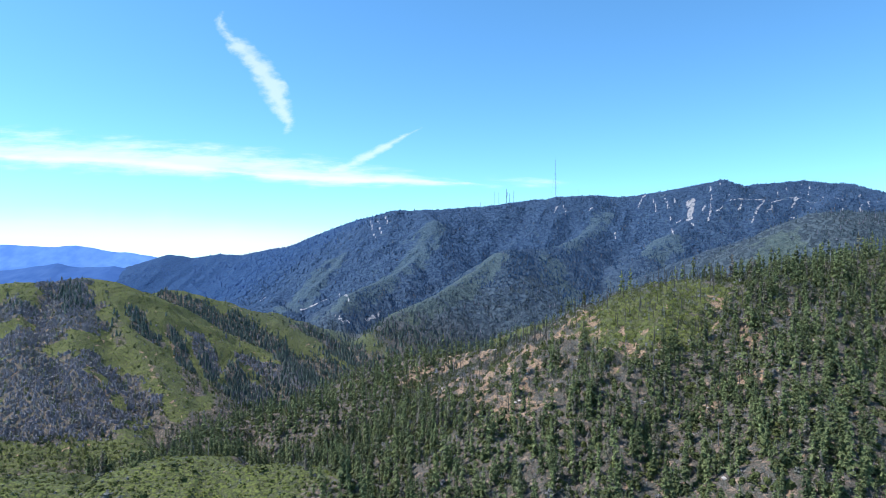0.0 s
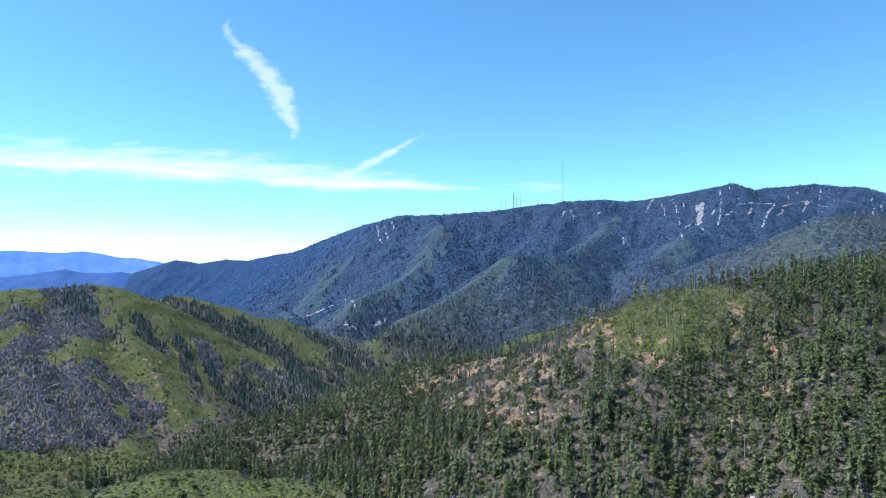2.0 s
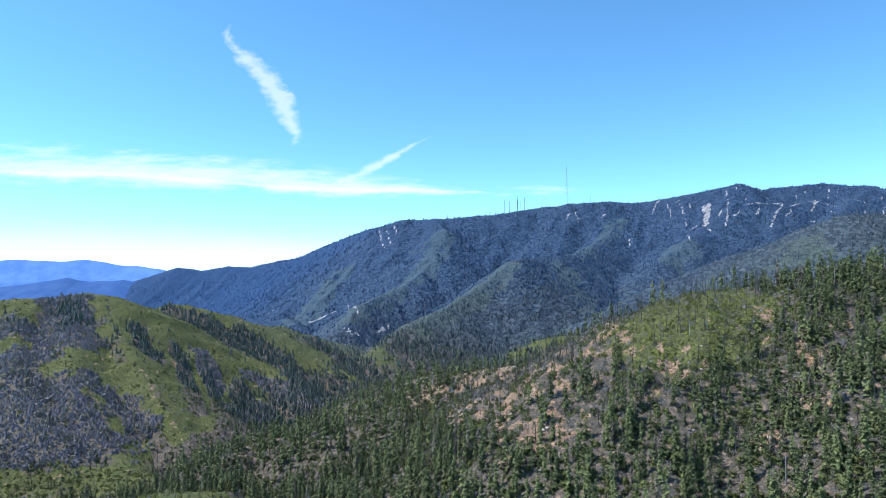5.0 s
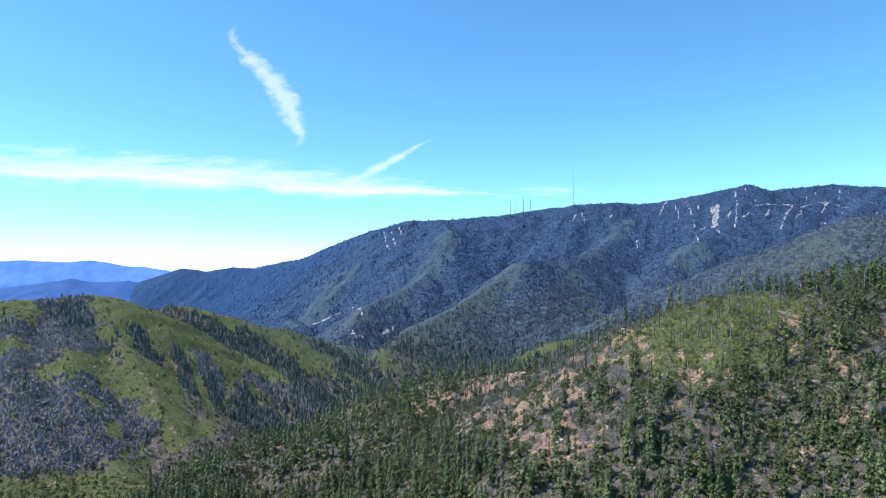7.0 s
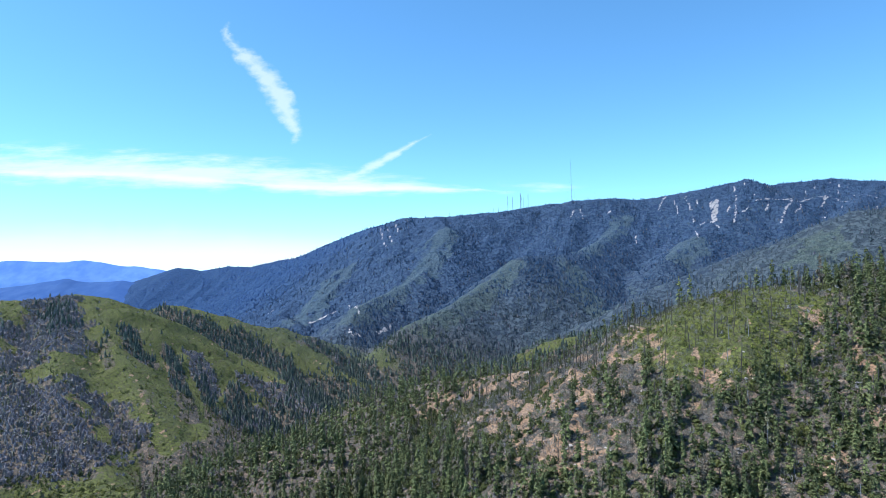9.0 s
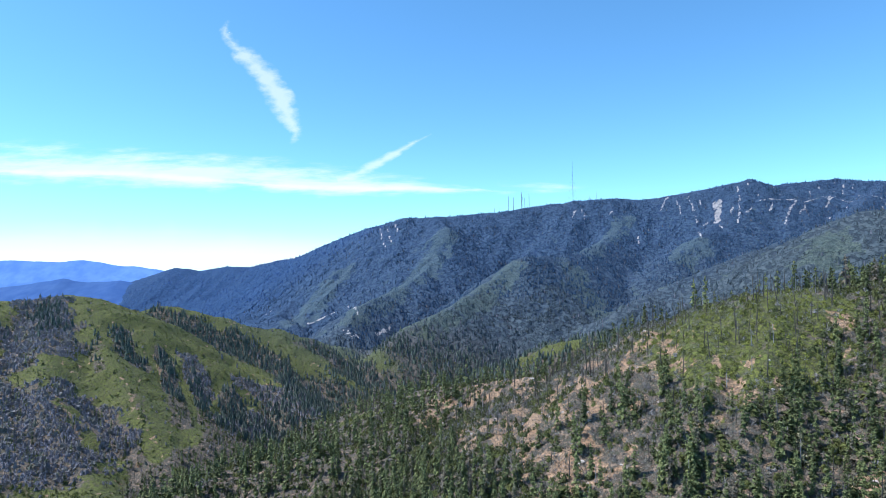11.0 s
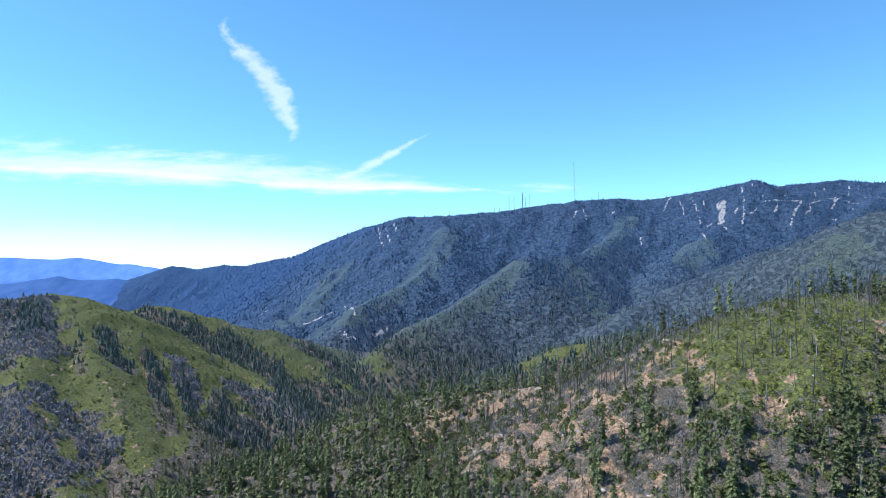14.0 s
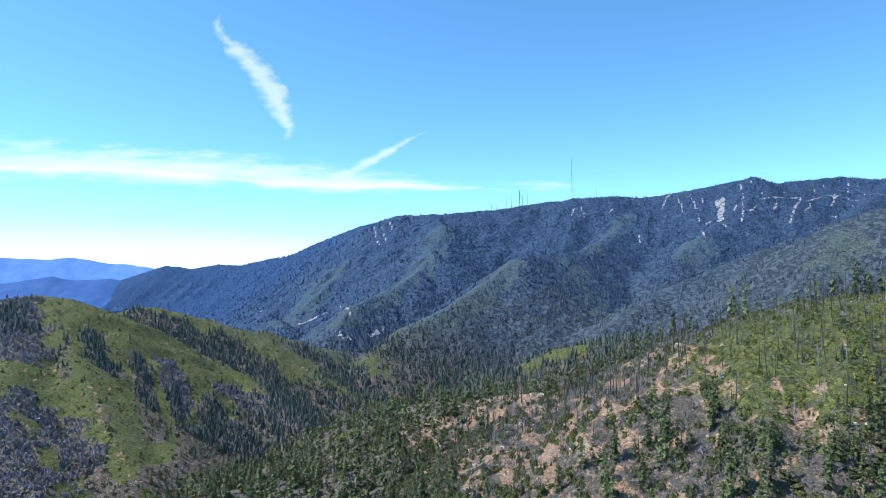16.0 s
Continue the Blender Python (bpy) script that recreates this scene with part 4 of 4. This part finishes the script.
mast(526, 2698, 172, 1.1, 0, True, "very tall thin guyed steel mast standing on the ridge")
for mx, tall, wide, dishes in ((176, 24, 2.0, 0), (197, 22, 1.8, 0), (240, 64, 2.4, 1), (262, 56, 2.1, 0), (299, 68, 3.8, 3), (312, 44, 1.9, 0), (332, 56, 2.4, 1)):
    mast(mx, 2706, tall, wide, dishes, False, "steel lattice radio mast on the distant ridge")
for mx, tall in ((632, 34), (600, 16), (-24, 22), (150, 16)):
    mast(mx, 2698, tall, 1.6, 0, False, "short thin steel mast on the distant ridge")


# ---- distant ranges ----
def distant_range(crest, y, foot, mat, label, deep=420):
    """A far mountain row with folded sides."""
    xs = np.linspace(crest[0][0], crest[-1][0], 150)
    top = np.interp(xs, [c[0] for c in crest], [c[1] for c in crest]) + 10 * layered(xs, xs * 0 + y, 160, 131, 4)
    rows = 30
    s = np.linspace(0, 1, rows)[:, None]
    yy = y - s * deep + 0 * xs[None, :]
    zz = top[None, :] + (foot - top[None, :]) * s + 30 * layered(xs[None, :] + 0 * s, 220 * s + 0 * xs[None, :], 150, 151, 5, True) * s
    v = np.stack([np.repeat(xs[None, :], rows, 0), yy, zz], -1).reshape(-1, 3)
    i = np.arange(rows * 150).reshape(rows, 150)
    quads = np.stack([i[:-1, :-1], i[1:, :-1], i[1:, 1:], i[:-1, 1:]], -1).reshape(-1, 4)
    return tagged(new("backdrop", surface("backdrop", v, quads, mat, smooth_faces=True)), label, "mountains", kind="structure")


# Slope colour with the haze already painted in as blue.
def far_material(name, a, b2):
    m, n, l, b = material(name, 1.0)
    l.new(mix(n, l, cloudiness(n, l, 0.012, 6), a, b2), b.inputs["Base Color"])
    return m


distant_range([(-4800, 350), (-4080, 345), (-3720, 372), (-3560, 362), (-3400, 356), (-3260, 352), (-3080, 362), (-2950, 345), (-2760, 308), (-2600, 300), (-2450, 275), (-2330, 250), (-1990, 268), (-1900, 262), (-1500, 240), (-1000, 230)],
              4830, 80, far_material("hazed_mountain", *RANGE_FAR), "mountain range far beyond the valley, haze painted as pale blue", 260)
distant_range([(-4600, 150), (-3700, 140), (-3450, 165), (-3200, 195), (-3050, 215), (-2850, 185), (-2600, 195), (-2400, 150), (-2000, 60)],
              4560, -20, far_material("near_hazed_mountain", *RANGE_NEAR), "foothills before the far range, haze painted as darker blue")


# ---- clouds ----
def cloud_material(name, stretch, turn, thick, ragged):
    m, n, l, b = material(name, 1.0)
    out = n["Material Output"]
    a = n.new("ShaderNodeVertexColor")
    a.layer_name = "tint"
    s = n.new("ShaderNodeSeparateColor")
    l.new(a.outputs[0], s.inputs[0])
    c = n.new("ShaderNodeTexCoord")
    mp = n.new("ShaderNodeMapping")
    mp.inputs["Rotation"].default_value = (0, radians(turn), 0)
    mp.inputs["Scale"].default_value = stretch
    l.new(c.outputs["Object"], mp.inputs[0])
    t = n.new("ShaderNodeTexNoise")
    t.inputs["Scale"].default_value, t.inputs["Detail"].default_value, t.inputs["Roughness"].default_value = 1.0, 7, 0.62
    l.new(mp.outputs[0], t.inputs["Vector"])
    # thickness: the sheet's own swell, eaten away by the wisps
    w = n.new("ShaderNodeMath")
    w.operation = "MULTIPLY_ADD"
    l.new(t.outputs["Fac"], w.inputs[0])
    w.inputs[1].default_value = ragged
    w.inputs[2].default_value = -0.5 * ragged
    q = n.new("ShaderNodeMath")
    q.operation = "ADD"
    l.new(s.outputs[0], q.inputs[0])
    l.new(w.outputs[0], q.inputs[1])
    r = n.new("ShaderNodeMapRange")
    r.interpolation_type = "SMOOTHSTEP"
    r.inputs[1].default_value, r.inputs[2].default_value, r.inputs[4].default_value = 0.08, 0.95, thick
    l.new(q.outputs[0], r.inputs[0])
    g = n.new("ShaderNodeMath")
    g.operation = "MULTIPLY"
    l.new(r.outputs[0], g.inputs[0])
    e = n.new("ShaderNodeMath")
    e.operation, e.use_clamp = "MULTIPLY", True
    e.inputs[1].default_value = 6.0
    l.new(s.outputs[0], e.inputs[0])
    l.new(e.outputs[0], g.inputs[1])
    # the sheet glows by itself in place of sunlight on cloud
    glow, clear, mixer = n.new("ShaderNodeEmission"), n.new("ShaderNodeBsdfTransparent"), n.new("ShaderNodeMixShader")
    glow.inputs[0].default_value, glow.inputs[1].default_value = (0.97, 0.99, 1.0, 1), CLOUD_GLOW
    l.new(g.outputs[0], mixer.inputs[0])
    l.new(clear.outputs[0], mixer.inputs[1])
    l.new(glow.outputs[0], mixer.inputs[2])
    l.new(mixer.outputs[0], out.inputs["Surface"])
    return m


def cloud(course, y, mat, label, skew=0.5):
    """A thin sheet of ice cloud along a course of (x, z, width, density); skew: where across it is thickest."""
    c = np.array(course, float)
    n, across = 70, 17
    run = np.concatenate([[0], np.cumsum(np.hypot(np.diff(c[:, 0]), np.diff(c[:, 1])))])
    s = np.linspace(0, run[-1], n)
    px, pz, wd, dn = (np.interp(s, run, c[:, k]) for k in range(4))
    tx, tz = np.gradient(px), np.gradient(pz)
    ln = np.hypot(tx, tz)
    nx, nz = -tz / ln, tx / ln
    v = np.linspace(-1, 1, across)[None, :]
    wob = 1 + 0.25 * layered(s, s * 0, 260, 161, 3)
    x = px[:, None] + nx[:, None] * v * (wd * wob)[:, None] / 2
    z = pz[:, None] + nz[:, None] * v * (wd * wob)[:, None] / 2
    yy = y + 25 * layered(x, z, 500, 171, 3)
    peak = 2 * skew - 1
    prof = np.where(v < peak, (v + 1) / (peak + 1), (1 - v) / (1 - peak))
    den = (dn[:, None] * prof ** 0.9)
    tint = np.stack([den, den, den, np.ones_like(den)], -1)
    i = np.arange(n * across).reshape(n, across)
    quads = np.stack([i[:-1, :-1], i[1:, :-1], i[1:, 1:], i[:-1, 1:]], -1).reshape(-1, 4)
    return tagged(new("cloud", surface("cloud", np.stack([x, yy, z], -1).reshape(-1, 3), quads, mat, tint.reshape(-1, 4), smooth_faces=True)), label, "cloud")


WISP = cloud_material("wispy_cloud", (0.0022, 0.002, 0.013), 5, 0.68, 1.6)
PLUME = cloud_material("feathered_cloud", (0.006, 0.002, 0.012), 25, 0.54, 1.7)
BANK = cloud_material("haze_bank", (0.0006, 0.002, 0.004), 0, 1.0, 0.35)

cloud([(-3900, 1200, 420, 0.85), (-3000, 1160, 410, 0.9), (-2000, 1090, 370, 0.95), (-1150, 1000, 320, 0.95), (-500, 945, 230, 0.8), (150, 895, 110, 0.45), (500, 860, 60, 0.1)], 4840, WISP,
      "long spreading white contrail across the blue sky", 0.35)
cloud([(-3900, 1120, 70, 0.7), (-2600, 1060, 75, 0.8), (-1150, 925, 70, 0.9), (-500, 905, 70, 0.9), (200, 885, 50, 0.5), (450, 865, 30, 0.1)], 4836, WISP,
      "thin bright contrail under a wider one", 0.5)
cloud([(-950, 975, 130, 0.5), (-750, 1050, 120, 0.75), (-520, 1170, 95, 0.85), (-330, 1275, 65, 0.8), (-170, 1350, 30, 0.3)], 4832, PLUME, "short white contrail slanting up from a longer one")
cloud([(-1840, 2330, 60, 0.25), (-1880, 2220, 130, 0.6), (-1740, 2060, 190, 0.95), (-1560, 1890, 250, 1.0), (-1420, 1680, 260, 1.0), (-1340, 1500, 220, 0.9), (-1290, 1380, 170, 0.7), (-1340, 1290, 80, 0.15)], 4828, PLUME,
      "feathered white plume of cirrus hanging in the sky")
# glowing sheet standing in for the white haze along the horizon
cloud([(-4300, 490, 560, 0.72), (-3000, 470, 540, 0.72), (-1800, 440, 480, 0.75), (-1000, 380, 420, 0.65), (-400, 340, 300, 0.4), (200, 300, 200, 0.05)], 4870, BANK, "white bank of haze over the far horizon", 0.3)
cloud([(100, 900, 120, 0.2), (600, 910, 130, 0.4), (1000, 880, 90, 0.35), (1500, 850, 50, 0.1)], 4834, WISP, "faint thin wisp of cirrus")


# ---- dead standing trees ----
def dead_tree(rng):
    tree = tagged(new("dead_tree"), "bare charred standing trunk with broken limbs", "tree", "burnt snags on the crest")
    bend = rng.uniform(-0.05, 0.05)
    part("trunk", *tube([(0, 0, -0.05), (bend * 0.35, 0, 0.5), (bend, bend * 0.5, 1.0)], (0.024, 0.017, 0.006), 6), CHAR, tree)
    for k in range(rng.choice((3, 4, 5))):
        h, a = rng.uniform(0.3, 0.92), rng.uniform(0, 6.28)
        L = (1 - h) * rng.uniform(0.15, 0.35) + 0.03
        part("limb", *rod((bend * h, 0, h), (bend * h + math.cos(a) * L, math.sin(a) * L, h + L * rng.uniform(-0.3, 0.5)), 0.004, 3), CHAR, tree)
    return tree


def plant_snags():
    kinds = [dead_tree(PY) for _ in range(7)]
    x, y = RNG.uniform(-40, 330, 3000), RNG.uniform(350, 720, 3000)
    p = np.maximum(spot(x, y, 190, 510, 90, 75), 0.8 * np.maximum(spot(x, y, 110, 560, 80, 70), spot(x, y, 40, 620, 80, 60)))
    pick = np.where(RNG.uniform(0, 1, 3000) < p * 0.5 + 0.015)[0][:260]
    z = lie(x[pick], y[pick])[0]
    for k, (a, b, c) in enumerate(zip(x[pick], y[pick], z)):
        s = RNG.uniform(7, 19)
        m = pose(a, b, c - 0.2, RNG.normal(0, 4), RNG.normal(0, 4), RNG.uniform(0, 360)) @ Matrix.Diagonal((s * 0.85, s * 0.85, s, 1))
        t = kinds[k] if k < len(kinds) else copy_thing(kinds[k % len(kinds)], Matrix.Identity(4))
        t.matrix_basis = m


plant_snags()


def plant_burnt_poles():
    """Bare poles left by the fire among the living trees and on the open hills."""
    for name, n, y0, y1, mat, label in (("burnt_poles", 1700, 330, 800, CHAR, "thin blackened poles of burnt trees on the hillside"),
                                        ("bleached_poles", 2600, 330, 1450, BLEACHED, "thin grey bleached poles of dead trees among the brush")):
        x, y, z, down, gx, gy = scatter(n, y0, y1, 0.70)
        left = open_hills(x, y)
        p = (0.5 if mat == CHAR else 0.25) * (1 - left) + left * (1.2 * burnt_share(x, y) + 0.8 * wooded_share(x, y))
        m = (RNG.uniform(0, 1, n) < p) & (y < 1150 + 400 * left)
        tagged(strew(name, [snag(PY, 7) for _ in range(8)], x[m], y[m], z[m] - 0.2, RNG.uniform(6, 15, m.sum()), mat, tints(m.sum())), label, "trees", kind="stuff")


plant_burnt_poles()


# ---- boulders ----
def boulder_mesh(rng):
    bm = bmesh.new()
    bmesh.ops.create_icosphere(bm, subdivisions=2, radius=0.5)
    off = rng.uniform(0, 100)
    for v in bm.verts:
        g = noise.noise(v.co * 2.2 + Vector((off, 0, 0)))
        v.co *= 1 + 0.45 * g
        v.co.z *= 0.7
    me = bpy.data.meshes.new("boulder")
    bm.to_mesh(me)
    bm.free()
    me.materials.append(STONE)
    return me


def lay_boulders():
    shapes = [boulder_mesh(PY) for _ in range(6)]
    x, y = RNG.uniform(-30, 320, 2500), RNG.uniform(300, 680, 2500)
    z, down, gx, gy = lie(x, y)
    _, soil, rock, _ = covers(x, y, z, down, gx, gy)
    pick = np.where(RNG.uniform(0, 1, 2500) < 0.5 * soil + 0.5 * rock)[0][:130]
    for i in pick:
        ob = tagged(new("boulder", shapes[int(RNG.integers(0, 6))]), "pale weathered granite boulder on bare soil", "rock", "boulders on the slope")
        s = RNG.uniform(0.9, 3.0)
        ob.matrix_basis = pose(x[i], y[i], z[i] - 0.05 * s, 0, 0, RNG.uniform(0, 360)) @ Matrix.Diagonal((s * 1.3, s, s * 0.9, 1))


lay_boulders()
